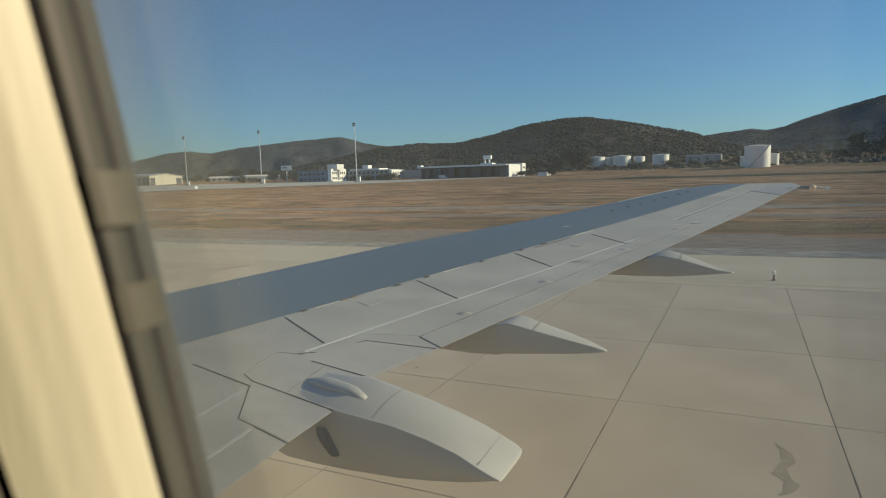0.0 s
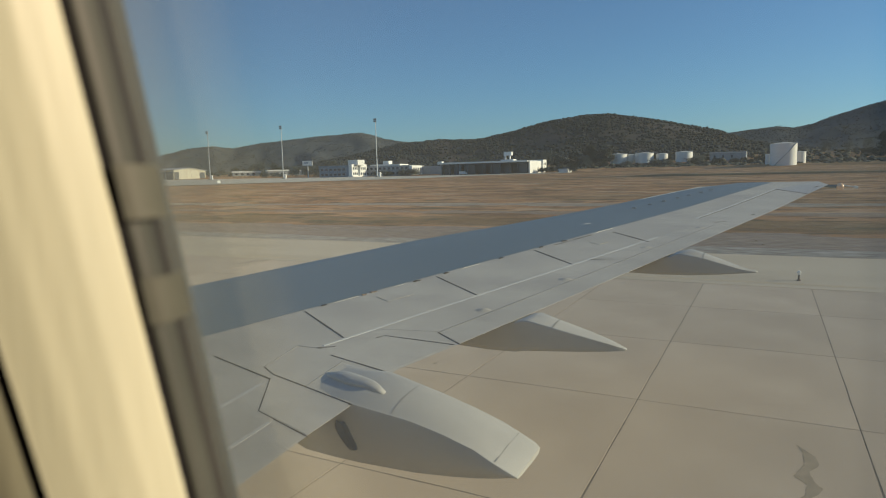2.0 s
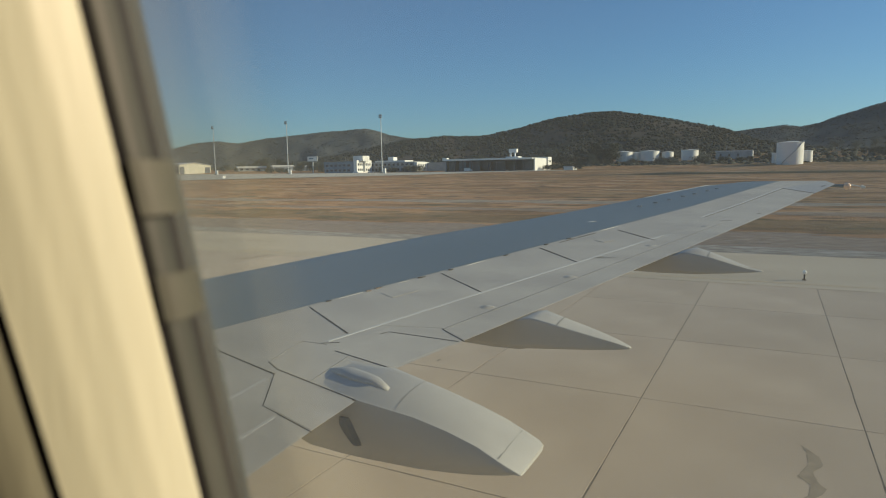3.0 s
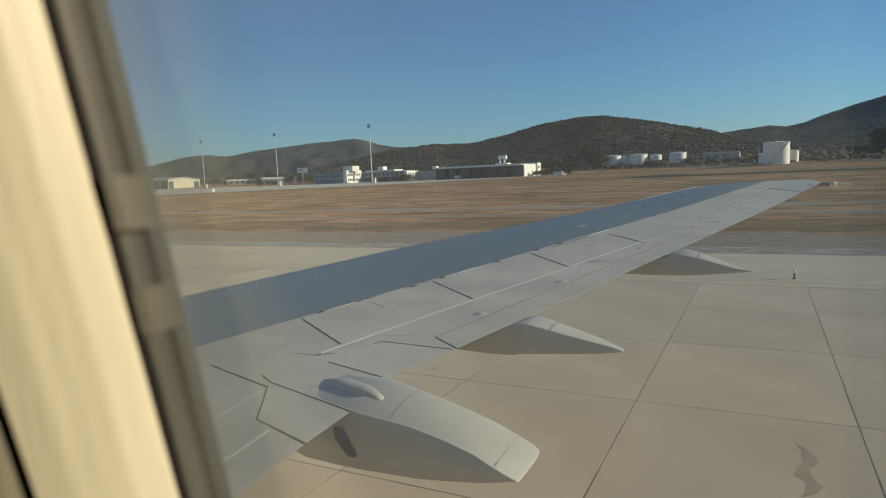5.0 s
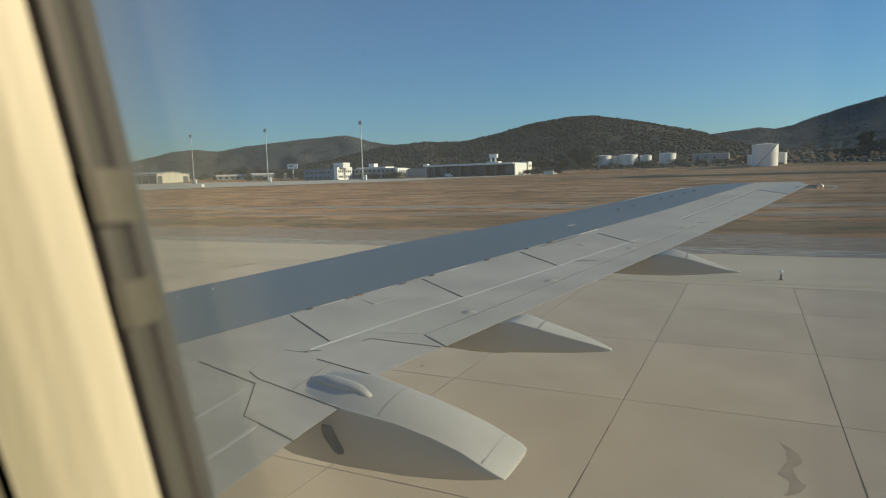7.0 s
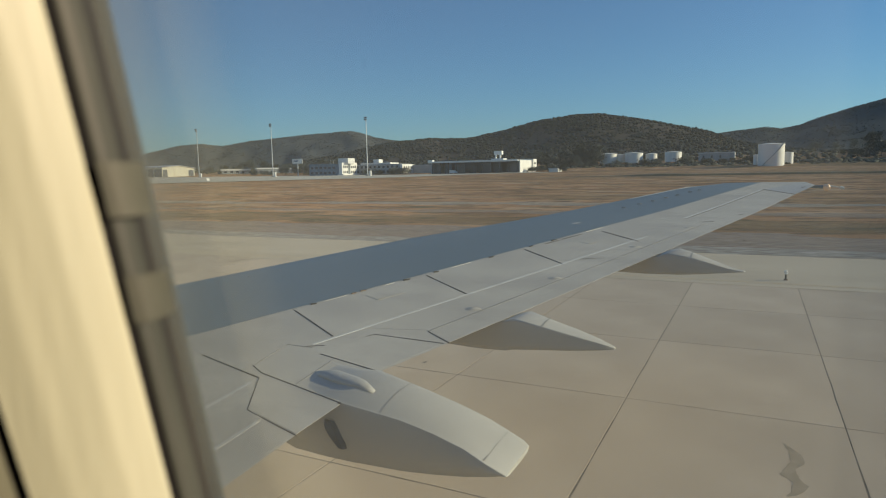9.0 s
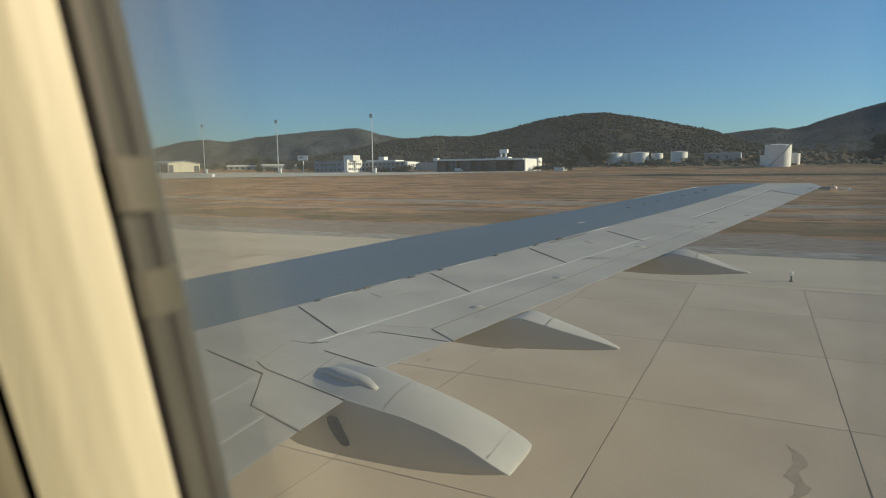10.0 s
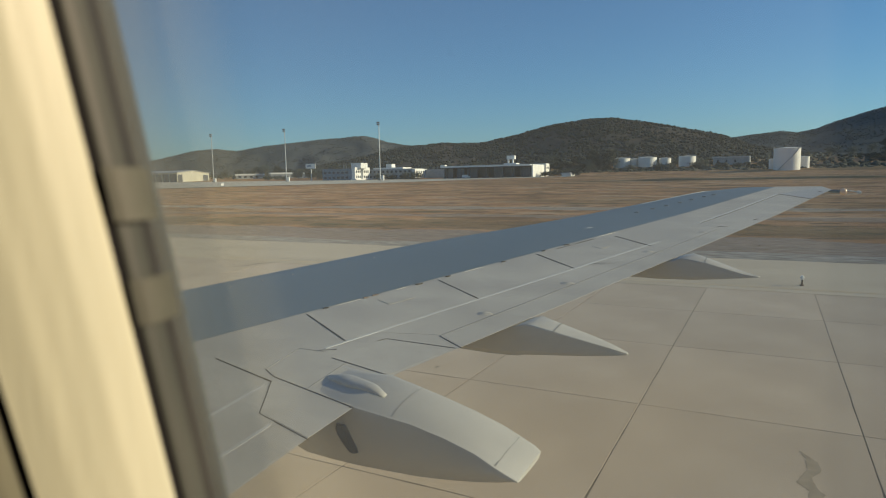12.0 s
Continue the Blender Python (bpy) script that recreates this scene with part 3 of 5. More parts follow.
    for i in range(4):
        joint(a[i], b[i], 0.020 + 0.006 * i)
    for p, q, wd in (((-3.80, 3.40), (-3.05, 3.20), 0.018), ((-3.05, 3.20), (-2.77, 2.79), 0.012), ((-2.77, 2.79), (-2.27, 2.64), 0.010),
                     ((-3.09, 3.273), (-2.26, 3.06), 0.014), ((-3.25, 3.36), (-3.09, 3.273), 0.010), ((-2.90, 3.70), (-2.31, 3.556), 0.014),
                     ((-2.77, 4.124), (-2.73, 4.188), 0.012), ((-2.73, 4.188), (-2.09, 4.165), 0.014), ((-2.336, 4.372), (-2.06, 4.189), 0.014),
                     ((-3.11, 3.80), (-2.98, 3.86), 0.014), ((0.102, 12.475), (0.572, 11.95), 0.030), ((-3.296, 3.788), (-3.05, 3.79), 0.006),
                     ((-3.25, 3.36), (-3.296, 3.788), 0.005), ((-2.74, 3.66), (-2.72, 3.18), 0.005),
                     ((wing_seam(7.7) + 0.085, 7.7), (wing_seam(7.98) + 0.085, 7.98), 0.022), ((wing_seam(8.02) + 0.08, 8.02), (wing_seam(8.38) + 0.08, 8.38), 0.030),
                     # shade below the aileron strip laid as a dark line, then short dark marks
                     ((-0.884, 9.76), (0.106, 12.44), 0.030), ((-0.22, 10.05), (-0.17, 10.12), 0.035), ((-0.66, 9.44), (-0.52, 9.50), 0.030), ((0.70, 12.66), (0.76, 12.78), 0.035)):
        joint(p, q, wd)
    # the soft crease between fore and trailing flap
    for y0, y1 in ((4.38, 7.05), (7.08, 9.25)):
        joint((fl(y0), y0), (fl(y1), y1), 0.024, 0.0008, "seam")
    panel("repair_patch", [(-3.42, 5.12), (-3.22, 5.02), (-3.09, 5.30), (-3.29, 5.42)], M["wing_grey"], "slightly raised repair patch", lift=0.0022, gap=0.0)
    oval = lambda y, u: (wing_seam(y) + (wing_nose(y) - wing_seam(y)) * u, y)
    panel("repair_patch", [oval(9.12, 0.26), oval(9.12, 0.31), oval(9.23, 0.31), oval(9.23, 0.26)], M["seal_white"], "small pale oval patch on the metal edge", lift=0.004, gap=0.01)
    panel("repair_patch", [(-2.0, 7.9), (-1.86, 7.8), (-1.78, 7.95), (-1.92, 8.06)], M["wing_grey"], lift=0.003, gap=0.0)
    # white seal strips
    def strip_of(name, p, q, wd, mat, lift=0.004, label=""):
        rows = []
        for i in range(13):
            u = i / 12
            x, y = p[0] + (q[0] - p[0]) * u, p[1] + (q[1] - p[1]) * u
            d = Vector((q[0] - p[0], q[1] - p[1], 0)).normalized()
            nx_, ny_ = -d.y * wd / 2, d.x * wd / 2
            z = wing_top(x, y)
            rows.append([(x - nx_, y - ny_, z - 0.003), (x - nx_ * 0.7, y - ny_ * 0.7, z + lift), (x + nx_ * 0.7, y + ny_ * 0.7, z + lift), (x + nx_, y + ny_, z - 0.003)])
        v, f = loft(rows)
        put(name, mesh_of(name, v, f, mat), AIRCRAFT, label)
    strip_of("seal_strip", (w(3.85), 3.85), (w(8.35), 8.35), 0.036, M["seal_white"], lift=0.0012, label="pale grey seal strip")
    for ya, yb in ((4.85, 5.10), (5.5, 5.62), (6.35, 6.6), (8.55, 8.9)):
        strip_of("seam_strip", (wing_seam(ya) + 0.025, ya), (wing_seam(yb) + 0.025, yb), 0.010, M["wing_pale"], lift=0.0012, label="thin pale strip along the metal edge")
    # highlight on the tip's nose, laid on as a pale strip
    nose = lambda y: (wing_nose(y) + 0.03, y)
    strip_of("nose_strip", nose(11.6), nose(12.95), 0.030, M["seal_white"], lift=0.002, label="thin painted gleam on the tip's leading edge")
    strip_of("seal_strip", (-0.92, 9.74), (0.083, 12.46), 0.046, M["seal_white"], lift=0.002, label="white aileron seal strip")
    strip_of("seal_strip", (-3.05, 0.3), (-3.05, 3.12), 0.044, M["strip_pale"], lift=0.0007, label="pale grey seal strip")
    strip_of("seal_strip", (-2.60, 0.3), (-2.60, 2.70), 0.038, M["strip_pale"], lift=0.0006, label="pale grey seal strip")
    # brackets and fasteners along the seam and over the metal edge
    rng = random.Random(4)
    for y in (4.75, 5.16, 5.27, 5.75, 6.12, 6.9, 7.55, 7.95):
        x = wing_seam(y) + 0.03 + rng.uniform(-0.01, 0.02)
        z = wing_top(x, y)
        ln = rng.uniform(0.05, 0.10)
        bm = boxes((-0.010, -ln / 2, -0.004, 0.010, ln / 2, 0.007), (-0.022, -0.010, -0.004, -0.006, 0.010, 0.005))
        bmesh.ops.transform(bm, matrix=Matrix.Translation((x, y, z)) @ Matrix.Rotation(-0.42, 4, "Z"), verts=bm.verts[:])
        part("bracket", bm, M["rust"] if 5.1 < y < 5.4 else M["wing_core"], AIRCRAFT, "small rusty bracket" if 5.1 < y < 5.4 else "small dark bracket")
    for i in range(20):
        y = 4.6 + i * 0.335
        for u, r in ((0.78, 0.012),):
            a_, s_ = wing_nose(y), wing_seam(y)
            x = s_ + (a_ - s_) * u
            bm = bmesh.new()
            bmesh.ops.create_uvsphere(bm, u_segments=8, v_segments=5, radius=r, matrix=Matrix.Translation((x, y, wing_top(x, y))) @ Matrix.Diagonal((1, 1.2, 0.8, 1)))
            part("fastener", bm, M["wing_pale"], AIRCRAFT, smooth=True)
    for i, y in enumerate((10.62, 10.97, 11.28, 11.60, 11.88, 12.20, 12.45)):
        x = wing_seam(y) + (wing_nose(y) - wing_seam(y)) * 0.50
        bm = boxes((-0.035, -0.013, -0.01, 0.035, 0.013, 0.016))
        bmesh.ops.transform(bm, matrix=Matrix.Translation((x, y, wing_top(x, y))), verts=bm.verts[:])
        part("vortex_tab", bm, M["wing_pale"], AIRCRAFT, bevel=0.006)
    # small teardrop blisters on the flap
    for x, y, s in ((-2.21, 5.0, 1.0), (-1.80, 6.14, 1.0), (-1.28, 7.72, 0.95), (-0.80, 9.02, 0.9)):
        n_a, hgt = 16, 0.015 * s
        rings = []
        for q in (1.0, 0.8, 0.6, 0.4, 0.2, 0.03):
            taper = lambda c: 1.0 - 0.4 * max(c, 0)
            ang = [2 * math.pi * m / n_a for m in range(n_a)]
            pts = [(x + 0.11 * s * q * math.cos(g), y + 0.085 * s * q * math.sin(g) * taper(math.cos(g))) for g in ang]
            rings.append([(px, py, wing_top(px, py) - 0.002 + hgt * (0.5 + 0.5 * math.cos(math.pi * q))) for px, py in pts])
        v, f = loft(rings)
        put("blister", mesh_of("blister", v, f, M["wing_grey"], True), AIRCRAFT, "small pale teardrop blister")


make_wing()


def pointed(stations, y, seam_x):
    """A flap track fairing with flat sides, a near edge and a low roof, from stations (x, half_width, z_keel, z_edge, z_crest)."""
    def section(x, hw, zb, zr, zc, grow=0.0):
        h, d = zr - zb, zc - zr
        pts = ((-0.45, zb), (-0.88, zb + 0.05 * h), (-1.0, zb + 0.22 * h), (-1.0, zr - 0.04 * h), (-0.965, zr), (-0.62, zr + 0.55 * d), (-0.2, zr + 0.9 * d), (0.3, zc),
               (0.66, zc - 0.10 * h), (0.92, zc - 0.34 * h), (1.0, zb + 0.5 * h), (0.95, zb + 0.2 * h), (0.8, zb + 0.05 * h), (0.4, zb))
        return [(x, y + hw * a * (1 + grow), z + grow * 0.4) for a, z in pts]
    v, f = loft([section(*st) for st in stations])
    me = mesh_of("flap_fairing", v, f, M["wing_pale"], True)
    k = 14
    for e in me.edges:
        p, q = e.vertices
        if p % k == q % k and p % k in (3, 4):
            e.use_edge_sharp = True
    ob = put("flap_fairing", me, AIRCRAFT, "pale grey pointed flap fairing")
    # the joint before its tail
    at = lambda x: section(x, *(lerp(x, [(st[0], st[m]) for st in stations]) for m in (1, 2, 3, 4)), 0.006)[4:9]
    v, f = loft([at(seam_x), at(seam_x + 0.011)], closed=False)
    put("tail_seam", mesh_of("tail_seam", v, f, M["seam"]), ob)
    return ob


def make_fairings():
    # stations of the large one: x, left and right top edges, keel
    rings = []
    for x, zl, zr, zb, y0, y1, cr in ((-3.45, 2.385, 2.425, 2.26, 3.30, 3.66, 0.0), (-3.25, 2.385, 2.430, 1.94, 3.25, 3.70, 0.0), (-3.02, 2.384, 2.432, 1.868, 3.215, 3.72, 0.008), (-2.80, 2.362, 2.430, 1.838, 3.20, 3.71, 0.022), (-2.55, 2.330, 2.412, 1.826, 3.20, 3.695, 0.034), (-2.34, 2.292, 2.382, 1.828, 3.20, 3.685, 0.030),
                                      (-1.93, 2.250, 2.292, 1.850, 3.20, 3.675, 0.030), (-1.70, 2.202, 2.230, 1.882, 3.20, 3.67, 0.024), (-1.50, 2.143, 2.160, 1.920, 3.20, 3.67, 0.018), (-1.36, 2.076, 2.096, 1.958, 3.203, 3.665, 0.012), (-1.27, 2.036, 2.056, 1.985, 3.21, 3.655, 0.006), (-1.235, 2.014, 2.032, 1.994, 3.225, 3.64, 0.0)):
        x, y0, y1, zl, zr, zb = x * 0.956, y0 * 0.956, y1 * 0.956, 0.165 + 0.956 * zl, 0.165 + 0.956 * zr, 0.165 + 0.956 * zb
        yb = y0 + 0.25 * max(0.0, -2.75 - x)
        if x < -2.26:
            y0, y1 = max(y0, 3.06 + (-2.26 - x) * 0.257), min(3.70, 3.54 + (-2.307 - x) * 0.249)
            zl, zr, cr = wing_top(x, y0) - 0.006 + 0.011 * smoothstep(-2.75, -2.4, x), wing_top(x, y1) - 0.006 + 0.011 * smoothstep(-2.75, -2.4, x), cr * smoothstep(-2.8, -2.05, x)
        ym, h = (y0 + y1) / 2, min(zl, zr) - zb
        ring = [(x, yb + 0.05, zb + h * 0.10), (x, (yb + y0) / 2 + 0.008, zb + h * 0.5), (x, y0, zl - h * 0.06), (x, y0 + 0.006, zl - h * 0.012), (x, y0 + 0.022, zl)]
        for u in (0.2, 0.4, 0.6, 0.8):
            ring.append((x, y0 + (y1 - y0) * u, zl + (zr - zl) * u + cr * 4 * u * (1 - u)))
        ring += [(x, y1 - 0.04, zr), (x, y1 - 0.006, zr - h * 0.05), (x, y1, zr - h * 0.25), (x, y1 - 0.03, zb + h * 0.3), (x, y1 - 0.12, zb + h * 0.03), (x, ym, zb), (x, yb + 0.13, zb + h * 0.01)]
        rings.append(ring)
    v, f = loft(rings)
    me = mesh_of("flap_fairing", v, f, M["wing_pale"], True)
    k = len(rings[0])
    for e in me.edges:
        p, q = e.vertices
        if p % k == q % k and p % k in (3, 4) or p // k == q // k and p // k in (0, len(rings) - 1):
            e.use_edge_sharp = True
    big = put("flap_fairing", me, AIRCRAFT, "large pale grey flap fairing with a blunt tail")
    # the seam before its tail and the dark slot in its shaded side
    bm = bmesh.new()
    strip = [(-1.372, 3.226, 2.083), (-1.372, 3.295, 2.091), (-1.372, 3.388, 2.100), (-1.374, 3.48, 2.104), (-1.374, 3.573, 2.104), (-1.374, 3.625, 2.101)]
    for (p, q) in zip(strip, strip[1:]):
        p, q = ((a * 0.956, b * 0.956, 0.165 + 0.956 * c) for a, b, c in (p, q))
        bm.faces.new([bm.verts.new((p[0] - 0.005, p[1], p[2] + 0.0035)), bm.verts.new((p[0] + 0.005, p[1], p[2] + 0.001)), bm.verts.new((q[0] + 0.005, q[1], q[2] + 0.001)), bm.verts.new((q[0] - 0.005, q[1], q[2] + 0.0035))])
    part("tail_seam", bm, M["seam"], big)
    # a fine joint across its back
    def back(x):
        r0, r1 = next((p, q) for p, q in zip(rings, rings[1:]) if p[0][0] <= x <= q[0][0])
        u = (x - r0[0][0]) / (r1[0][0] - r0[0][0])
        return [(x, p[1] + (q[1] - p[1]) * u, p[2] + (q[2] - p[2]) * u + 0.0012) for p, q in zip(r0[4:10], r1[4:10])]
    v, f = loft([back(-1.9865), back(-1.983)], closed=False)
    put("back_seam", mesh_of("back_seam", v, f, M["seam"]), big)
    rows = []
    for i in range(9):
        u = i / 8
        xm = -2.47 + 0.10 * u ** 1.6
        hw = 0.062 * math.sin(math.pi * (0.12 + 0.8 * u)) ** 0.5
        z = 2.155 - 0.175 * u
        rows.append([(a * 0.956, b * 0.956, 0.165 + 0.956 * z) for a, b in ((xm - hw, 3.215), (xm - hw * 0.5, 3.192), (xm + hw * 0.5, 3.192), (xm + hw, 3.215))])
    v, f = loft(rows)
    put("slot", mesh_of("slot", v, f, M["dark_hole"]), big, "dark curved slot")
    # a small teardrop on top of it, blunt in front and drawn out behind
    rows = []
    for x, y, w, h in ((-2.73, 3.415, 0.012, 0.003), (-2.70, 3.410, 0.028, 0.012), (-2.65, 3.400, 0.048, 0.024), (-2.59, 3.388, 0.066, 0.034), (-2.53, 3.370, 0.076, 0.038), (-2.46, 3.344, 0.078, 0.034),
                       (-2.38, 3.314, 0.074, 0.028), (-2.30, 3.286, 0.066, 0.022), (-2.23, 3.262, 0.054, 0.016), (-2.17, 3.241, 0.040, 0.011), (-2.115, 3.224, 0.024, 0.006)):
        low = lerp(y, [p[1:] for p in back(x)]) - 0.02
        rows.append([(x, y - w * math.cos(math.pi * k / 10), low + (0.8 * h + 0.02) * math.sin(math.pi * k / 10) ** 0.6) for k in range(11)])
    v, f = loft(rows)
    put("teardrop", mesh_of("teardrop", v, f, M["wing_pale"], True), big, "small pale teardrop cover")
    pointed([(-2.95, 0.06, 2.30, 2.40, 2.42), (-2.5, 0.15, 2.252, 2.47, 2.48), (-2.1, 0.185, 2.244, 2.51, 2.515), (-1.85, 0.19, 2.252, 2.525, 2.530), (-1.785, 0.19, 2.268, 2.546, 2.551), (-1.735, 0.19, 2.272, 2.545, 2.562), (-1.69, 0.188, 2.276, 2.537, 2.570),
             (-1.53, 0.174, 2.290, 2.502, 2.522), (-1.27, 0.133, 2.308, 2.440, 2.448), (-1.10, 0.075, 2.319, 2.390, 2.396), (-0.985, 0.020, 2.328, 2.346, 2.353), (-0.970, 0.008, 2.332, 2.341, 2.344)], 5.0, -1.535)
    pointed([(-2.1, 0.03, 2.66, 2.71, 2.72), (-1.442, 0.10, 2.575, 2.735, 2.745), (-1.12, 0.15, 2.571, 2.78, 2.79), (-0.96, 0.168, 2.575, 2.795, 2.80), (-0.908, 0.17, 2.577, 2.820, 2.826), (-0.86, 0.17, 2.578, 2.830, 2.842), (-0.757, 0.17, 2.580, 2.816, 2.868),
             (-0.605, 0.158, 2.592, 2.787, 2.820), (-0.467, 0.13, 2.602, 2.746, 2.772), (-0.241, 0.06, 2.622, 2.670, 2.688), (-0.11, 0.015, 2.632, 2.641, 2.652), (-0.08, 0.006, 2.636, 2.640, 2.645)], 7.5, -0.625)
    # lamp and wick at the tip
    bm = bmesh.new()
    bmesh.ops.create_uvsphere(bm, u_segments=14, v_segments=10, radius=0.062, matrix=Matrix.Translation((1.115, 13.1, 3.40)) @ Matrix.Diagonal((1.0, 1, 1.0, 1)))
    lamp = part("tip_lamp", bm, M["lamp_glass"], AIRCRAFT, "small round sunlit tip lamp", smooth=True)
    part("lamp_holder", tube((0.72, 13.12, 3.42), (1.06, 13.1, 3.405), 0.018, 0.03), M["wing_edge"], AIRCRAFT)
    part("static_wick", tube((1.15, 13.1, 3.43), (1.33, 13.1, 3.395), 0.012, 0.008, 6), M["seal_white"], AIRCRAFT)
    part("wick_tip", tube((1.32, 13.1, 3.395), (1.38, 13.1, 3.38), 0.03, 0.02, 8), M["seal_white"], AIRCRAFT)


make_fairings()

# ---- aircraft: body and cabin ----
FUSE_Y, FUSE_Z, FUSE_R = -1.655, 3.40, 1.87


def skin_y(z, r=FUSE_R):
    return FUSE_Y + math.sqrt(max(r * r - (z - FUSE_Z) ** 2, 0.0))


WIN_X, WIN_Z, WIN_W, WIN_H, WIN_C = -0.0884, 3.72, 0.1384, 0.205, 0.085      # opening: centre, half sizes, corner radius


def ring_at(off, depth, seg=10):
    """A rounded rectangle round the window opening, off outwards and depth from the pane along y."""
    w, h, c = WIN_W + off, WIN_H + off, WIN_C + off
    out = []
    for k, (sx, sz) in enumerate(((1, 1), (-1, 1), (-1, -1), (1, -1))):
        for i in range(seg + 1):
            a = math.pi / 2 * (k + i / seg)
            x, z = WIN_X + sx * (w - c) + c * math.cos(a), WIN_Z + sz * (h - c) + c * math.sin(a)
            x -= 0.0045 * smoothstep(3.76, 3.84, z)
            out.append((x, skin_y(z) + depth, z))
    return out


M["glass"] = glass_mat()


def make_cabin():
    win = thing("window_1", pose(0, skin_y(WIN_Z), WIN_Z), "aircraft cabin window with a cream plastic reveal", "window", kind="structure")
    inv = pose(0, -skin_y(WIN_Z), -WIN_Z)

    def sweep(name, profile, mat, label=""):
        v, f = loft([ring_at(o, d) for o, d in profile], caps=False)
        v = [inv @ Vector(p) for p in v]
        return put(name, mesh_of(name, v, f, mat, True), win, label)

    sweep("window_frame", [(0.02, 0.02), (0.0042, 0.004), (0.0038, 0.0), (-0.0022, -0.006), (-0.0066, -0.013)], M["brown"], "dull brown inner frame")
    sweep("window_seal", [(-0.0066, -0.013), (-0.0085, -0.018), (-0.0098, -0.0235), (-0.0088, -0.025)], M["olive"], "olive-grey rubber seal")
    sweep("gap", [(-0.0088, -0.025), (-0.0070, -0.0260), (-0.0070, -0.0278), (-0.0080, -0.0286)], M["gap"], "dark gap beside the seal")
    bowl = [(-0.0088 + 0.05 * q + 6.5 * q * q + 0.00020 * math.sin(q * 330) + 0.00009 * math.sin(q * 710 + 1), -0.031 - q) for q in (0.041 * i / 24 for i in range(25))]
    sweep("reveal", [(-0.0080, -0.0286)] + bowl + [(0.0050, -0.0735)], M["cream"], "cream plastic reveal in warm sun")
    sweep("gap", [(0.0050, -0.0735), (0.0095, -0.0730), (0.0100, -0.0750), (0.0070, -0.0765)], M["gap"])
    sweep("surround", [(0.0070, -0.0765), (0.0155, -0.085), (0.0355, -0.095), (0.075, -0.102)], M["cream"], "cream plastic window surround")
    # pane
    v, f = ring_at(0.004, 0.0), None
    n0 = len(v)
    v = v + ring_at(0.004, 0.006)
    v = [inv @ Vector(p) for p in v]
    pane = put("pane", mesh_of("pane", v[:n0], [tuple(range(n0))], M["glass"]), win, "slightly dusty clear pane with a painted haze veil")
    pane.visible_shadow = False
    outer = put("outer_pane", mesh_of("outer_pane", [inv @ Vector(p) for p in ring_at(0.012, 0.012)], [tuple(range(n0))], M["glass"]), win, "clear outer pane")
    outer.visible_shadow = False
    # pale patches over the gap on the forward side: reflections added as thin strips
    for z0, z1 in ((3.736, 3.757), (3.694, 3.713)):
        rows = []
        for i in range(7):
            z = z0 + (z1 - z0) * i / 6
            g = skin_y(z)
            rows.append([(-0.2268 + dx, g + dy, z) for dx, dy in ((0.0030, -0.0065), (0.0071, -0.013), (0.0091, -0.018), (0.0104, -0.0238), (0.0102, -0.0275), (0.0088, -0.0308))])
        v, f = loft(rows, closed=False)
        put("clip", mesh_of("clip", [inv @ Vector(p) for p in v], f, M["pale_reflection"], True), win, "pale patch added as a reflection over the seal")

    # shells with the opening cut out; the ring of quads at the hole follows its outline
    def shell(name, r, hole, mat, label, kind_args):
        verts, faces = [], []
        outline = [(x, z) for x, y, z in ring_at(hole, 0)]
        k = len(outline)
        # a rectangular collar round the hole, then strips of the tube
        xa, xb, za, zb = WIN_X - 0.45, WIN_X + 0.45, WIN_Z - 0.45, WIN_Z + 0.45
        for x, z in outline:
            verts.append((x, skin_y(z, r), z))
        for x, z in outline:
            dx, dz = x - WIN_X, z - WIN_Z
            s = 0.45 / max(abs(dx), abs(dz))
            zz = WIN_Z + dz * s
            verts.append((WIN_X + dx * s, skin_y(zz, r), zz))
        for i in range(k):
            j = (i + 1) % k
            faces.append((i, j, k + j, k + i))
        aa, ab = math.asin((za - FUSE_Z) / r), math.asin((zb - FUSE_Z) / r)

        def strip(x0, x1, a0, a1, n):
            b0 = len(verts)
            for i in range(n + 1):
                a = a0 + (a1 - a0) * i / n
                for x in (x0, x1):
                    verts.append((x, FUSE_Y + r * math.cos(a), FUSE_Z + r * math.sin(a)))
            for i in range(n):
                q = b0 + 2 * i
                faces.append((q, q + 1, q + 3, q + 2))

        strip(xa, xb, ab, aa + 2 * math.pi, 60)
        strip(-9.0, xa, 0, 2 * math.pi, 72)
        strip(xb, 6.0, 0, 2 * math.pi, 72)
        me = mesh_of(name, verts, faces, mat, True)
        return tagged(put(name, me), label, *kind_args) if kind_args else put(name, me, AIRCRAFT, label)

    shell("fuselage_skin", FUSE_R + 0.012, 0.02, M["fuselage"], "pale painted fuselage skin", None)
    ob = shell("wall_cabin", FUSE_R - 0.104, 0.070, M["cabin"], "pale plastic cabin side lining", ("wall", "", "structure"))
    for x, nm in ((-9.0, "wall_front"), (6.0, "wall_rear")):
        ring = [(x, FUSE_Y + FUSE_R * math.cos(a), FUSE_Z + FUSE_R * math.sin(a)) for a in [2 * math.pi * i / 48 for i in range(48)]]
        ring2 = [(x + (0.05 if x < 0 else -0.05), y, z) for _, y, z in ring]
        v, f = loft([ring, ring2])
        tagged(put(nm, mesh_of(nm, v, f, M["cabin"])), "plain pale cabin bulkhead", "wall", kind="structure")
    part_floor = boxes((-8.9, -3.2, 2.62, 5.9, -0.12, 2.68))
    me = bpy.data.meshes.new("floor")
    part_floor.to_mesh(me)
    part_floor.free()
    me.materials.append(M["carpet"])
    tagged(put("floor", me), "dark blue cabin carpet", "floor", kind="structure")


make_cabin()

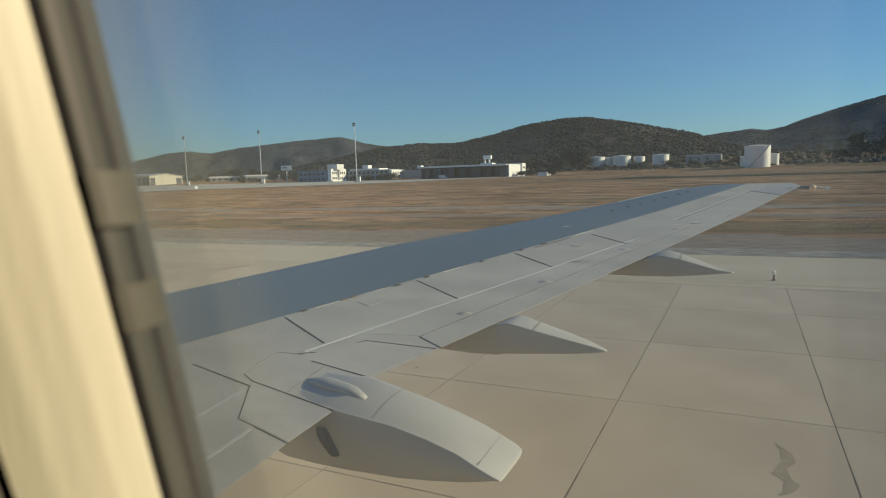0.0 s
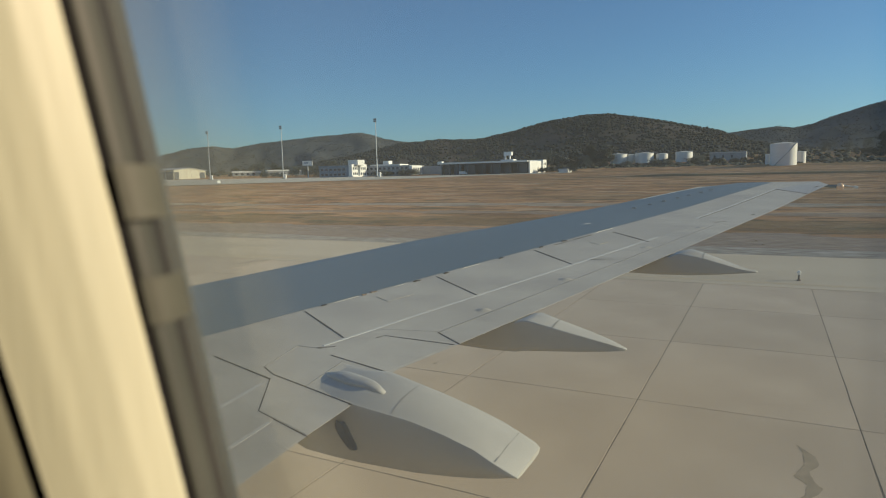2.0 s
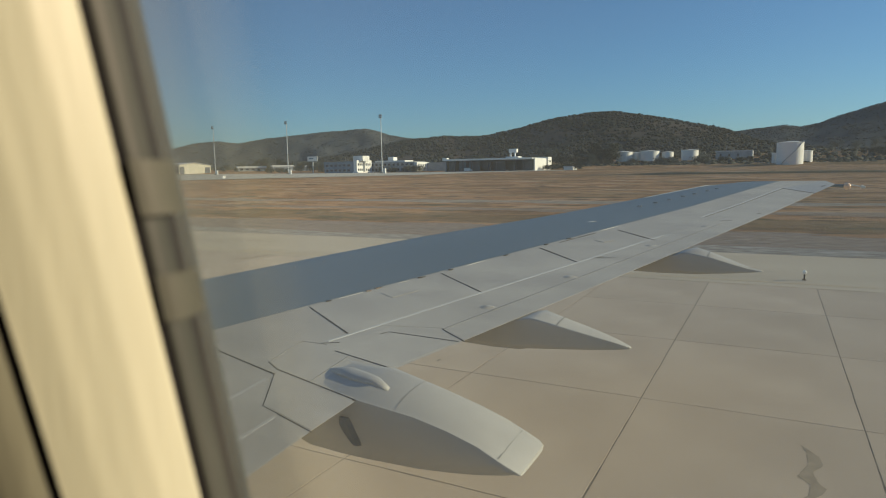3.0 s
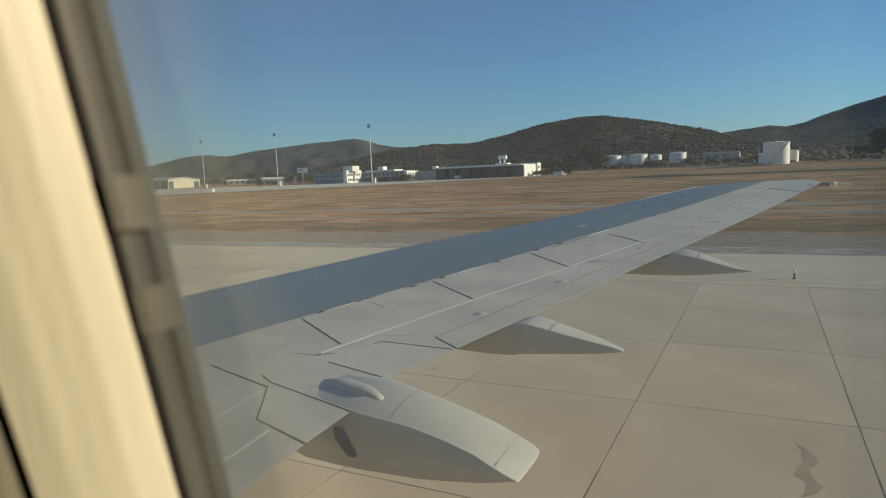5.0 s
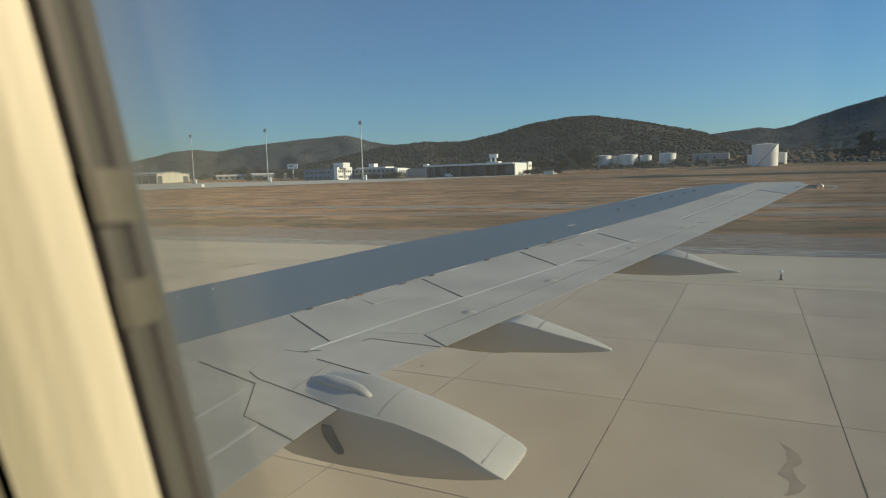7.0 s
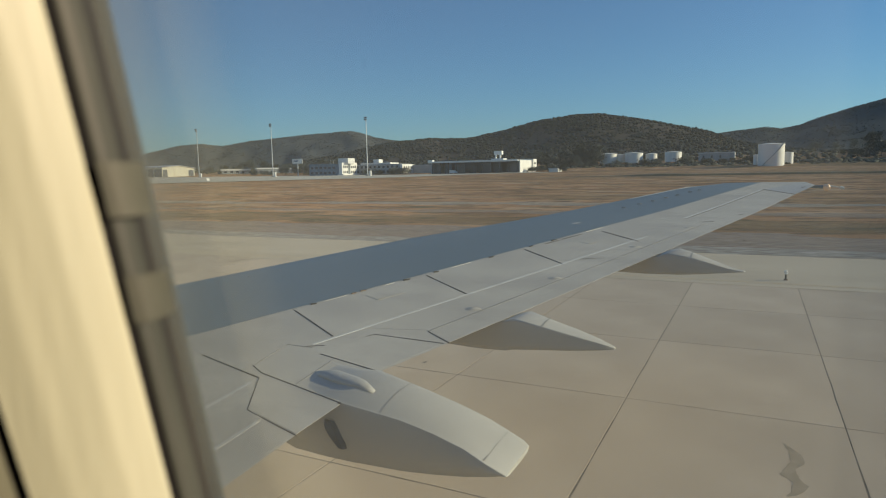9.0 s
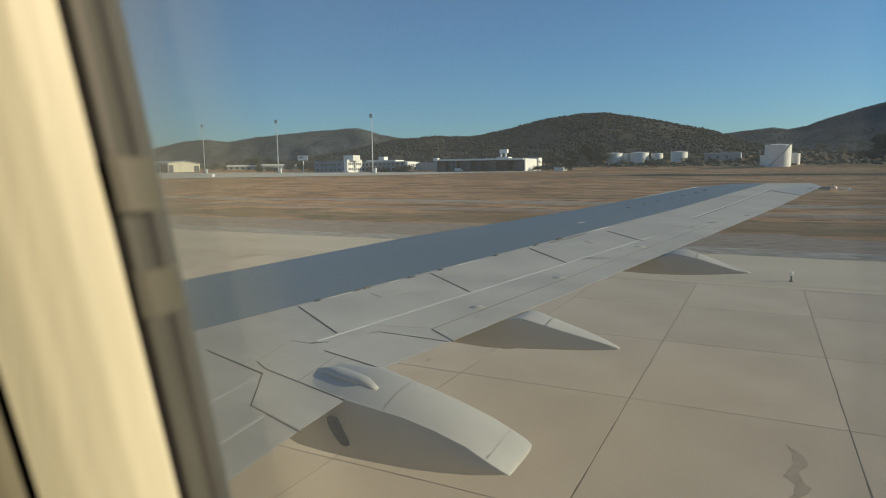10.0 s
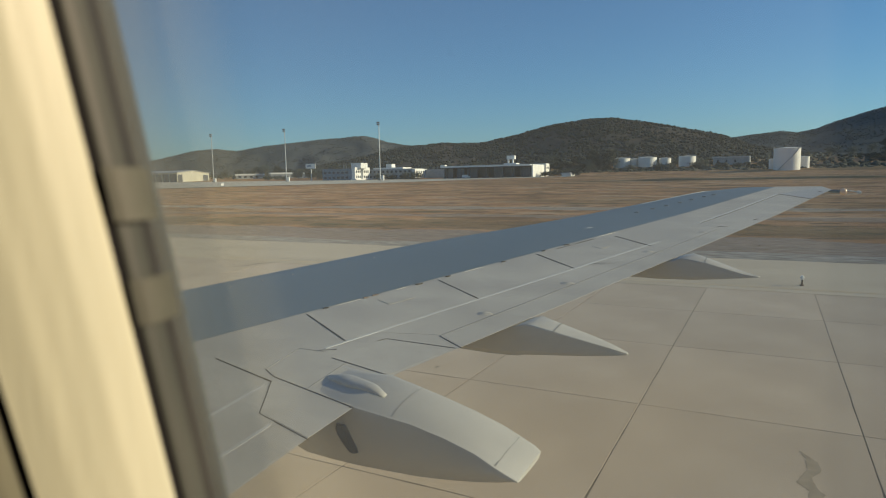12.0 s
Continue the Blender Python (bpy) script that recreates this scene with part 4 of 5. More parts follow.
# ---- far buildings ----
def base_z(x, y):
    return rise(x, y) - 0.06


def windows_on(parent, xs, zs, y, w, h, mat="pane"):
    for z in zs:
        for x in xs:
            fr = part("window", boxes((x - w / 2 - 0.1, y - 0.06, z - 0.1, x + w / 2 + 0.1, y + 0.1, z + h + 0.1)), M["grey_wall"], parent)
            part("pane", boxes((x - w / 2, y - 0.10, z, x + w / 2, y - 0.04, z + h)), M[mat], fr)


def mast(x, y, top):
    z = base_z(x, y)
    p = thing("floodlight_mast", pose(x, y, z), "tall grey steel floodlight mast beside the apron", "light mast", "apron floodlight masts")
    h = top - z
    part("plinth", boxes((-1.0, -1.0, 0, 1.0, 1.0, 0.8)), M["apron"], p, bevel=0.08)
    part("pole", tube((0, 0, 0.7), (0, 0, h - 1.5), 0.36, 0.17, 14), M["galv"], p, smooth=False)
    for low in (h - 1.7, h - 0.5):
        part("crossbar", boxes((-1.0, -0.4, low, 1.0, -0.25, low + 0.15)), M["galv"], p)
    for i in range(2):
        for j in range(2):
            part("floodlight", boxes((-0.95 + j * 1.0, -0.85, h - 2.0 + i * 1.1, -0.05 + j * 1.0, -0.4, h - 1.2 + i * 1.1)), M["dark_wall"], p, bevel=0.08)
    part("cabinet", boxes((1.6, -1.2, 0, 2.9, -0.2, 3.0)), M["white_wall"], p, "white switch cabinet", bevel=0.05)
    return p


def make_masts():
    for x, y, top in ((-200.0, 305, 37.0), (-272.5, 308, 37.1), (-340, 311, 37.3), (-412, 314, 37.5)):
        mast(x, y, top)


make_masts()


def end_windows(parent, x, ys, zs, w, h):
    """Windows in an end wall that faces +x."""
    for z in zs:
        for y in ys:
            fr = part("window", boxes((x - 0.1, y - w / 2 - 0.12, z - 0.12, x + 0.06, y + w / 2 + 0.12, z + h + 0.12)), M["grey_wall"], parent)
            part("pane", boxes((x + 0.02, y - w / 2, z, x + 0.10, y + w / 2, z + h)), M["pane"], fr)


def make_terminal():
    # blue front in shade, white ends in the sun
    y, z = 346, base_z(-250, 346)
    b = thing("office_building", pose(0, y, z), "blue and white two-storey airport building", "building")
    part("blue_wing", boxes((-274, 0, 0, -249.2, 16, 7.2)), M["blue_wall"], b, "blue rendered front in shade")
    part("blue_parapet", boxes((-274.3, -0.3, 7.2, -249.2, 16.3, 7.8)), M["blue_wall"], b)
    part("blue_recess", boxes((-249.1, 6.6, 0, -248.4, 9.0, 8.0)), M["blue_wall"], b, "blue recess between the white ends")
    part("white_block", boxes((-249.1, -0.5, 0, -246.5, 6.58, 8.5), (-249.1, 9.02, 0, -246.5, 17, 8.5)), M["white_wall"], b, "white rendered block with a sunlit end")
    part("roof_room", boxes((-252, 3, 7.8, -244.0, 11, 11.4)), M["white_wall"], b, "white rooftop room", bevel=0.1)
    part("step", boxes((-249, -2.0, 0, -244.5, 17, 0.9)), M["white_wall"], b)
    windows_on(b, [-271.5 + 3.6 * i for i in range(6)], (1.2, 4.5), 0, 2.2, 1.4)
    end_windows(b, -246.5, (1.4, 3.4, 5.4, 10.4, 12.6, 14.8), (1.5, 5.0), 1.2, 1.4)
    for ax in (-262, -259.5, -243.5):
        part("aerial", tube((ax, 8, 7.0), (ax, 8, 10.6), 0.09, 0.06, 6), M["galv"], b)
    y2 = 366
    z2 = base_z(-225, y2)
    c = thing("office_annexe", pose(0, y2, z2), "grey office wing with white parapet and sunlit end", "building")
    part("grey_wing", boxes((-250, 0, 0, -214.2, 15, 7.0)), M["grey_wall"], c, "grey front in shade")
    part("white_parapet", boxes((-246, 0.6, 7.0, -222, 12, 8.0)), M["white_wall"], c, "white roof structure")
    part("roof_tank", boxes((-237, 3, 8.0, -232.5, 8, 10.4)), M["white_wall"], c, bevel=0.1)
    part("white_end", boxes((-214.1, -0.4, 0.6, -212, 16, 6.6)), M["white_wall"], c, "white sunlit end wall")
    windows_on(c, [-248 + 3.5 * i for i in range(10)], (1.2, 4.4), 0, 1.7, 1.5)
    end_windows(c, -212, (2.2, 5.2, 8.2, 11.2, 14), (3.6,), 1.5, 1.6)
    part("low_link", boxes((-211.9, 13.5, 0, -194, 21, 6.2)), M["grey_wall"], c, "plain grey link block")


def make_hangar():
    y, z = 349, base_z(-150, 349)
    h = thing("maintenance_hangar", pose(0, y, z), "long low hangar with dark open bays and a sunlit end", "hangar")
    part("roof", boxes((-182, -3, 6.9, -124, 29, 7.5)), M["roof"], h, "pale flat sheet roof")
    part("fascia", boxes((-182.2, -3.3, 6.7, -123.9, -3.0, 7.7)), M["white_wall"], h, "thin white roof edge")
    part("back_wall", boxes((-181.5, 27, 0, -124.5, 28, 6.9)), M["dark_wall"], h)
    part("end_wall", boxes((-182, 0, 0, -181.3, 28, 6.9)), M["grey_wall"], h)
    for i in range(11):
        part("pillar", boxes((-181 + i * 5.55, -0.4, 0, -180.6 + i * 5.55, 0.2, 6.9)), M["dark_wall"], h)
    for i in range(10):
        if i == 8:
            continue
        part("bay_door", boxes((-180.4 + i * 5.55, 1.5 + (i % 3) * 3.2, 0, -175.6 + i * 5.55, 1.9 + (i % 3) * 3.2, 6.2)), M["blue_wall"] if i in (1, 2) else M["dark_wall"], h)
    part("sunlit_end", boxes((-124.4, 0.3, 0, -123.6, 21, 7.4)), M["white_wall"], h, "whitewashed end wall in sun")
    part("end_annexe", boxes((-131, 21.5, 0, -122.6, 28, 8.2)), M["white_wall"], h, "white annexe", bevel=0.05)
    end_windows(h, -122.6, (23.4, 26.0), (1.6, 5.0), 1.0, 1.3)
    part("roof_tower", boxes((-146.5, 12, 7.5, -138.5, 18, 8.8), (-144.3, 13, 8.8, -143.5, 14, 11.2), (-141.4, 13, 8.8, -140.6, 14, 11.2), (-144.7, 12.6, 11.2, -139.7, 15, 13.4)), M["white_wall"], h, "white rooftop sign tower")
    part("roof_box", boxes((-184, 0, 6.9, -181, 3, 8.6)), M["white_wall"], h)
    # a white van parked before the bays
    v = thing("parked_van", pose(-164, 344, base_z(-164, 344) + 0.18), "small white van parked before the hangar", "van")
    part("body", boxes((-2.3, -0.95, 0.4, 2.3, 0.95, 1.3), (-2.3, -0.9, 1.3, 1.1, 0.9, 2.1)), M["white_wall"], v, bevel=0.06)
    for wx in (-1.5, 1.5):
        for wy in (-0.9, 0.7):
            part("wheel", tube((wx, wy, 0.36), (wx, wy + 0.2, 0.36), 0.36), M["dark_hole"], v)


def make_shed():
    y, z = 359, base_z(-440, 365)
    s = thing("cargo_shed", pose(0, y, z), "cream sheet-clad shed with a low gable roof", "shed")
    v, f = loft([[(xx, 0, 0), (xx, 33, 0), (xx, 33, 7.0), (xx, 16, 9.2), (xx, 0, 7.6)] for xx in (-520, -434)])
    put("shed_wall", mesh_of("shed_wall", v, f, M["cream_wall"]), s, "cream sheet gable wall in sun")
    v, f = loft([[(xx, -1.0, 7.55), (xx, 16, 9.3), (xx, 34, 7.0), (xx, 34, 7.3), (xx, 16, 9.65), (xx, -1.0, 7.9)] for xx in (-521, -433)])
    put("shed_roof", mesh_of("shed_roof", v, f, M["roof"]), s, "pale sheet roof")
    part("shed_door", boxes((-434.2, 26.5, 0, -433.85, 32, 5.6)), M["dark_wall"], s, "dark open doorway")
    part("shed_door", boxes((-434.2, 0.6, 0, -433.85, 5.0, 6.0)), M["dark_wall"], s, "dark open doorway")
    # open bays: their inner shade is put in as dark sheets between posts
    for i in range(10):
        part("bay_door", boxes((-519 + i * 8.5, -0.2, 0, -511.4 + i * 8.5, 0.1, 6.4)), M["dark_wall"], s, "dark sheet for the shade in an open bay")
        part("post", boxes((-519.8 + i * 8.5, -0.9, 0, -519.3 + i * 8.5, -0.4, 7.4)), M["galv"], s)


def make_low_sheds():
    for xm, half, y, h, hh in ((-425, 12, 425, 4.5, 1.5), (-387, 9.5, 425, 5.0, 1.2), (-362, 3.6, 423, 4.6, 1.2)):
        s = thing("low_shed", pose(xm, y + 6, base_z(xm, y), 0, 0, 48), "low white flat-roofed shed among trees", "shed", "low sheds behind the masts")
        part("shed_wall", boxes((-half, -6, 0, half, 6, h - hh)), M["grey_wall"], s)
        part("shed_roof", boxes((-half - 0.8, -6.8, h - hh, half + 0.8, 7, h)), M["white_wall"], s, "white roof band")
        windows_on(s, [-half + 3 + 5.0 * i for i in range(int((2 * half - 3) / 5.0))], (0.9,), -6, 2.4, 1.6)


def make_sign():
    x, y = -282.4, 344
    z = base_z(x, y)
    s = thing("billboard", pose(x, y, z), "pale rectangular billboard on a steel post", "sign")
    part("post", tube((0.3, 0, 0), (0.3, 0, 8.6), 0.35, 0.3), M["galv"], s)
    part("board", boxes((-4.3, -0.3, 8.2, 4.3, 0.3, 11.8)), M["grey_wall"], s, "pale board", bevel=0.06)
    part("board_face", boxes((-4.0, -0.36, 8.5, 4.0, -0.31, 11.5)), M["white_wall"], s)
    part("bar", boxes((-2.8, -0.40, 9.8, 0.8, -0.365, 10.6)), M["blue_wall"], s)


def tank(x, y, r, h, label, stair=True, rails=False):
    z = base_z(x, y)
    t = thing("storage_tank", pose(x, y, z), label, "tank", "fuel storage tanks")
    seg = 40
    ring = lambda rr, zz: [(rr * math.cos(2 * math.pi * i / seg), rr * math.sin(2 * math.pi * i / seg), zz) for i in range(seg)]
    v, f = loft([ring(r, 0), ring(r, h)], caps=True)
    put("shell", mesh_of("shell", v, f, M["tank"], False), t)
    v, f = loft([ring(r + 0.15, h), ring(r + 0.15, h + 0.25), ring(r * 0.5, h + 0.25 + r * 0.07), ring(0.3, h + 0.25 + r * 0.1)])
    put("roof", mesh_of("roof", v, f, M["tank"], False), t)
    for q in range(1, int(h / 2.4)):
        v, f = loft([ring(r + 0.04, q * 2.4), ring(r + 0.04, q * 2.4 + 0.08)])
        put("seam_ring", mesh_of("seam_ring", v, f, M["tank"]), t)
    if stair:
        n = 26
        rows = []
        for i in range(n + 1):
            a = math.radians(-128 + 92 * i / n)
            zz = 0.3 + (h - 0.3) * i / n
            rows.append([((r + d) * math.cos(a), (r + d) * math.sin(a), zz + dz) for d, dz in ((0.05, 0), (0.55, 0), (0.55, 0.35), (0.05, 0.35))])
        v, f = loft(rows)
        put("stair", mesh_of("stair", v, f, M["grey_wall"]), t, "spiral stair")
    if rails:
        for i in range(0, seg, 2):
            a = 2 * math.pi * i / seg
            part("rail_post", tube((r * math.cos(a), r * math.sin(a), h + 0.2), (r * math.cos(a), r * math.sin(a), h + 1.2), 0.05, 0.05, 5), M["galv"], t)
    return t


def make_tanks():
    tank(6.4, 389, 6.5, 12.0, "large white cylindrical fuel tank with a spiral stair", True, True)
    tank(15.0, 405, 2.8, 6.6, "medium white cylindrical fuel tank", False)
    tank(-0.9, 400, 1.4, 6.2, "narrow white cylindrical fuel tank", False)
    for x, r, dy in ((-91.0, 5.4, 0), (-83.8, 3.6, 5), (-74.4, 5.9, 1), (-63.6, 3.7, 4), (-49.4, 5.2, 0)):
        tank(x, 436 + dy, r, 6.2 if r > 5 else 5.2, "small white cylindrical fuel tank behind bushes", False, r > 5)
    # plant sheds between the tanks
    for x0, x1, y, h, mat in ((-34.4, -13.6, 440, 5.2, "grey_wall"), (-107.2, -102.4, 352, 2.2, "white_wall"), (54.4, 75.5, 273, 4.4, "white_wall"), (120, 150, 370, 5.0, "grey_wall")):
        z = base_z((x0 + x1) / 2, y)
        s = thing("plant_shed", pose(0, y, z), "long low shed of pale panels", "shed", "sheds near the tanks")
        part("shed_wall", boxes((x0, 0, 0, x1, 8, h - 0.6)), M[mat], s)
        part("shed_roof", boxes((x0 - 0.4, -0.4, h - 0.6, x1 + 0.4, 8.4, h)), M["roof"], s, bevel=0.05)
        part("shed_end", boxes((x1 + 0.02, 0.2, 0, x1 + 0.6, 7.8, h - 0.6)), M["white_wall"], s)
        windows_on(s, [x0 + 3 + 5.0 * i for i in range(int((x1 - x0 - 3) / 5.0))], (1.6,), 0, 1.0, 1.6)


for build in (make_terminal, make_hangar, make_shed, make_low_sheds, make_sign, make_tanks):
    build()


def make_apron():
    rows = []
    for i in range(61):
        x = -700 + 600 * i / 60
        y0 = lerp(x, [(-700, 100), (-400, 130), (-222, 187), (-132, 230), (-100, 325)])
        rows.append([(x, y, rise(x, y) + 0.10) for y in [y0 + (345 - y0) * j / 12 for j in range(13)]])
    v, f = loft(rows, closed=False)
    tagged(put("pavement_apron", mesh_of("pavement_apron", v, f, M["apron"])), "pale concrete apron in front of the buildings", "apron", kind="structure")
    v = [(x, y, rise(x, y) + 0.12) for x in range(-190, -109, 8) for y in (328, 347)]
    f = [(2 * i, 2 * i + 2, 2 * i + 3, 2 * i + 1) for i in range(len(v) // 2 - 1)]
    tagged(put("pavement_hangar", mesh_of("pavement_hangar", v, f, M["apron"])), "pale concrete strip before the hangar", "apron", kind="structure")
    b = thing("marker_board", pose(-219, 205, rise(-219, 205) - 0.05, 0, 0, 80), "small white marker board in the grass", "marker")
    part("board", boxes((-0.75, -0.1, 0.3, 0.75, 0.1, 1.5)), M["white_wall"], b, bevel=0.03)
    part("leg", boxes((-0.5, -0.05, 0, -0.4, 0.05, 0.4)), M["galv"], b)
    part("leg", boxes((0.4, -0.05, 0, 0.5, 0.05, 0.4)), M["galv"], b)


make_apron()


def make_bank():
    """A low earth bank along the field; its near side lies in shade."""
    rows = []
    for i in range(90):
        x = -70 + i * 3.0
        y = 196 + 0.02 * x + 1.2 * noise.noise((x * 0.02, 0, 0))
        h = 0.65 + 0.3 * noise.noise((x * 0.06, 3, 0))
        h *= smoothstep(-70, -30, x)
        rows.append([(x, y + dy, rise(x, y + dy) - 0.12 + h * k) for dy, k in ((-1.0, 0), (-0.5, 0.8), (0.2, 1.0), (1.6, 0.85), (4.0, 0.0))])
    v, f = loft(rows, closed=False)
    tagged(put("ground_bank", mesh_of("ground_bank", v, f, M["weeds"], True)), "low brown earth bank across the field", "bank", kind="structure")


make_bank()


# ---- trees ----
def make_tree(label, height, spread, seed, leaves=900):
    rng = random.Random(seed)
    t = thing("tree", pose(0, 0, -500), label, "tree", "trees round the airfield buildings")
    pts = [(0, 0, 0)]
    for i in range(1, 6):
        pts.append((pts[-1][0] + rng.uniform(-0.15, 0.15), pts[-1][1] + rng.uniform(-0.15, 0.15), height * 0.13 * i))
    rings = []
    for i, (x, y, z) in enumerate(pts):
        r = height * 0.03 * (1 - i / 7)
        rings.append([(x + r * math.cos(a), y + r * math.sin(a), z) for a in [2 * math.pi * k / 7 for k in range(7)]])
    v, f = loft(rings)
    limbs = []
    for i in range(9):
        a, k = rng.uniform(0, 6.28), rng.randint(1, 5)
        s = Vector(pts[k])
        e = s + Vector((math.cos(a) * spread * rng.uniform(0.4, 0.9), math.sin(a) * spread * rng.uniform(0.4, 0.9), height * rng.uniform(0.10, 0.35)))
        e.z = min(e.z, height * 0.95)
        limbs.append(e)
        r = height * 0.009
        n0 = len(v)
        d = (e - s).normalized()
        p, q = d.orthogonal().normalized(), d.cross(d.orthogonal()).normalized()
        v += [tuple(c + (p * math.cos(2.1 * m) + q * math.sin(2.1 * m)) * rr) for c, rr in ((s, r), (e, r * 0.3)) for m in range(3)]
        f += [(n0 + m, n0 + (m + 1) % 3, n0 + 3 + (m + 1) % 3, n0 + 3 + m) for m in range(3)]
    put("trunk", mesh_of("trunk", v, f, M["bark"]), t)
    centres = limbs + [Vector((rng.uniform(-0.4, 0.4) * spread, rng.uniform(-0.4, 0.4) * spread, height * rng.uniform(0.45, 0.92))) for _ in range(9)]
    lv, lf = [], []
    for _ in range(leaves):
        c = rng.choice(centres)
        o = Vector((rng.gauss(0, 1), rng.gauss(0, 1), rng.gauss(0, 0.8))) * spread * 0.20
        s = spread * rng.uniform(0.05, 0.12)
        a = Vector((rng.uniform(-1, 1), rng.uniform(-1, 1), rng.uniform(-0.6, 0.6))).normalized()
        b = a.orthogonal().normalized()
        p = c + o
        p.z = max(p.z, height * 0.12)
        n0 = len(lv)
        lv += [tuple(p - a * s), tuple(p + b * s * 0.7), tuple(p + a * s), tuple(p - b * s * 0.7 + Vector((0, 0, -0.3 * s)))]
        lf.append((n0, n0 + 1, n0 + 2, n0 + 3))
    put("crown", mesh_of("crown", lv, lf, M["leaf"]), t)
    return t


def plant():
    kinds = [make_tree("dark green rounded pine near the airfield buildings", 9, 4.2, 1), make_tree("dense dark olive tree near the airfield buildings", 6, 3.8, 2),
             make_tree("tall narrow dark eucalyptus near the airfield buildings", 17, 4.6, 3, 1300), make_tree("low spreading dark bush tree near the buildings", 3.6, 3.4, 4, 600),
             make_tree("broad dense dark tree beside the tanks", 12, 5.0, 5, 1800)]
    rng = random.Random(11)
    spots = []
    for i in range(26):
        spots.append((rng.uniform(-118, 0), rng.uniform(410, 424), 3))
    for x, y, k in ((-107, 424, 4), (-102, 426, 4), (-96, 425, 4), (-117, 418, 0), (-112, 420, 0), (-108, 417, 0), (-104, 424, 1), (-113, 416, 1), (-109, 425, 0), (-121, 420, 3), (-75, 440, 3), (-40, 430, 3), (58, 440, 2), (61.5, 443, 2), (64, 441, 0), (54, 438, 3), (69, 440, 1), (74, 445, 0), (88, 470, 0), (96, 472, 1), (105, 466, 2), (112, 470, 0)):
        spots.append((x, y, k))
    for i in range(30):
        spots.append((rng.uniform(-480, -290), rng.uniform(432, 470), rng.choice((0, 1, 0, 1, 3))))
    for i in range(22):
        spots.append((rng.uniform(-345, -276), rng.uniform(365, 420), rng.choice((1, 3, 0))))
    for i in range(14):
        spots.append((rng.uniform(-205, -120), rng.uniform(410, 425), rng.choice((0, 1))))
    for i in range(9):
        spots.append((rng.uniform(-240, -205), rng.uniform(358, 363), 3))
    for i in range(8):
        spots.append((rng.uniform(-121, -100), rng.uniform(355, 372), 3))
    for i in range(26):
        spots.append((rng.uniform(20, 200), rng.uniform(420, 520), rng.choice((0, 1, 3, 1, 0))))
    for i in range(16):
        spots.append((-104 + i * 3.9 + rng.uniform(-1, 1), rng.uniform(447, 453), 3))
    for x, y, k in spots:
        copy_thing(kinds[k], pose(x, y, base_z(x, y) - 0.1, 0, 0, rng.uniform(0, 360)) @ Matrix.Scale(rng.uniform(0.75, 1.25) if (x, y) not in ((58, 440), (61.5, 443)) else 0.85, 4))
    for k in kinds:
        for o in (*k.children_recursive, k):
            bpy.data.objects.remove(o)


plant()


def scrub_belt():
    rng = random.Random(21)
    out = []
    for _ in range(2600):
        x = rng.uniform(-560, 260)
        y = 398 + rng.uniform(0, 120) + (30 if x < -300 else 0)
        if -106 < x < -40 and 425 < y < 450 or -12 < x < 30 and y < 410:
            continue
        if -200 < x < -110 and y < 405 or y < 432 and x < -425:
            continue
        r = rng.uniform(0.7, 2.2)
        out.append((x, y, base_z(x, y) + r * 0.5, r))
    for _ in range(1500):
        x = rng.uniform(-112, 210)
        y = rng.uniform(398, 424)
        r = rng.uniform(0.8, 1.9) * (0.7 + 0.6 * abs(noise.noise((x * 0.05, 1, 0))))
        out.append((x, y, base_z(x, y) + r * 0.45, r))
    clumps("scrub_belt", "low dark olive scrub behind the airfield", out, M["scrub"], 0.62, 0.45)


scrub_belt()


# ---- small things on and beside the taxiway ----
def edge_light(x, y):
    e = thing("edge_light", pose(x, y, 0.0), "small white raised taxiway edge light on a stem", "edge light", "taxiway edge lights")
    part("base", tube((0, 0, 0), (0, 0, 0.04), 0.07, 0.06), M["rust"], e)
    part("stem", tube((0, 0, 0.04), (0, 0, 0.20), 0.024, 0.024), M["dark_hole"], e)
    part("head", tube((0, 0, 0.20), (0, 0, 0.29), 0.045, 0.075), M["white_wall"], e, bevel=0.01)
    part("lens", tube((0, 0, 0.30), (0, 0, 0.34), 0.05, 0.03), M["white_wall"], e)


for i in range(-3, 2):
    edge_light(0.99 + i * 31, 23.83)


def stain(name, path, width, label):
    """A flat dark patch along a path of (x, y), its width wandering, a hair above the slab."""
    n = 60
    left, right = [], []
    d = Vector((path[-1][0] - path[0][0], path[-1][1] - path[0][1], 0)).normalized()
    for i in range(n + 1):
        u = i / n * (len(path) - 1)
        k = min(int(u), len(path) - 2)
        f = (u - k) ** 2 * (3 - 2 * (u - k))
        x, y = path[k][0] * (1 - f) + path[k + 1][0] * f, path[k][1] * (1 - f) + path[k + 1][1] * f
        w = width * (0.75 + 0.5 * noise.noise((u * 0.9, width * 9, 1))) * min(1, 6 * i / n + 0.1, 6 * (1 - i / n) + 0.1)
        w0, w1 = w + 0.3 * width * noise.noise((u * 5, 1, 0)), w + 0.3 * width * noise.noise((u * 5, 4, 0))
        left.append((x + d.y * w0, y - d.x * w0, 0.001))
        right.append((x - d.y * w1, y + d.x * w1, 0.001))
    v = left + right
    put(name, mesh_of(name, v, [(i, n + 1 + i, n + 2 + i, i + 1) for i in range(n)], M["tar"]), ROAD, label)


stain("stain", [(0.46, 9.42), (0.58, 9.15), (0.60, 8.85), (0.50, 8.62), (0.49, 8.40), (0.60, 8.22), (0.55, 8.0), (0.45, 7.85)], 0.10, "dark trickled oil stain")
stain("crack_stain", [(-21.6, 20.3), (-21.1, 21.0), (-21.2, 21.6), (-20.7, 22.1)], 0.10, "dark crack across a slab")
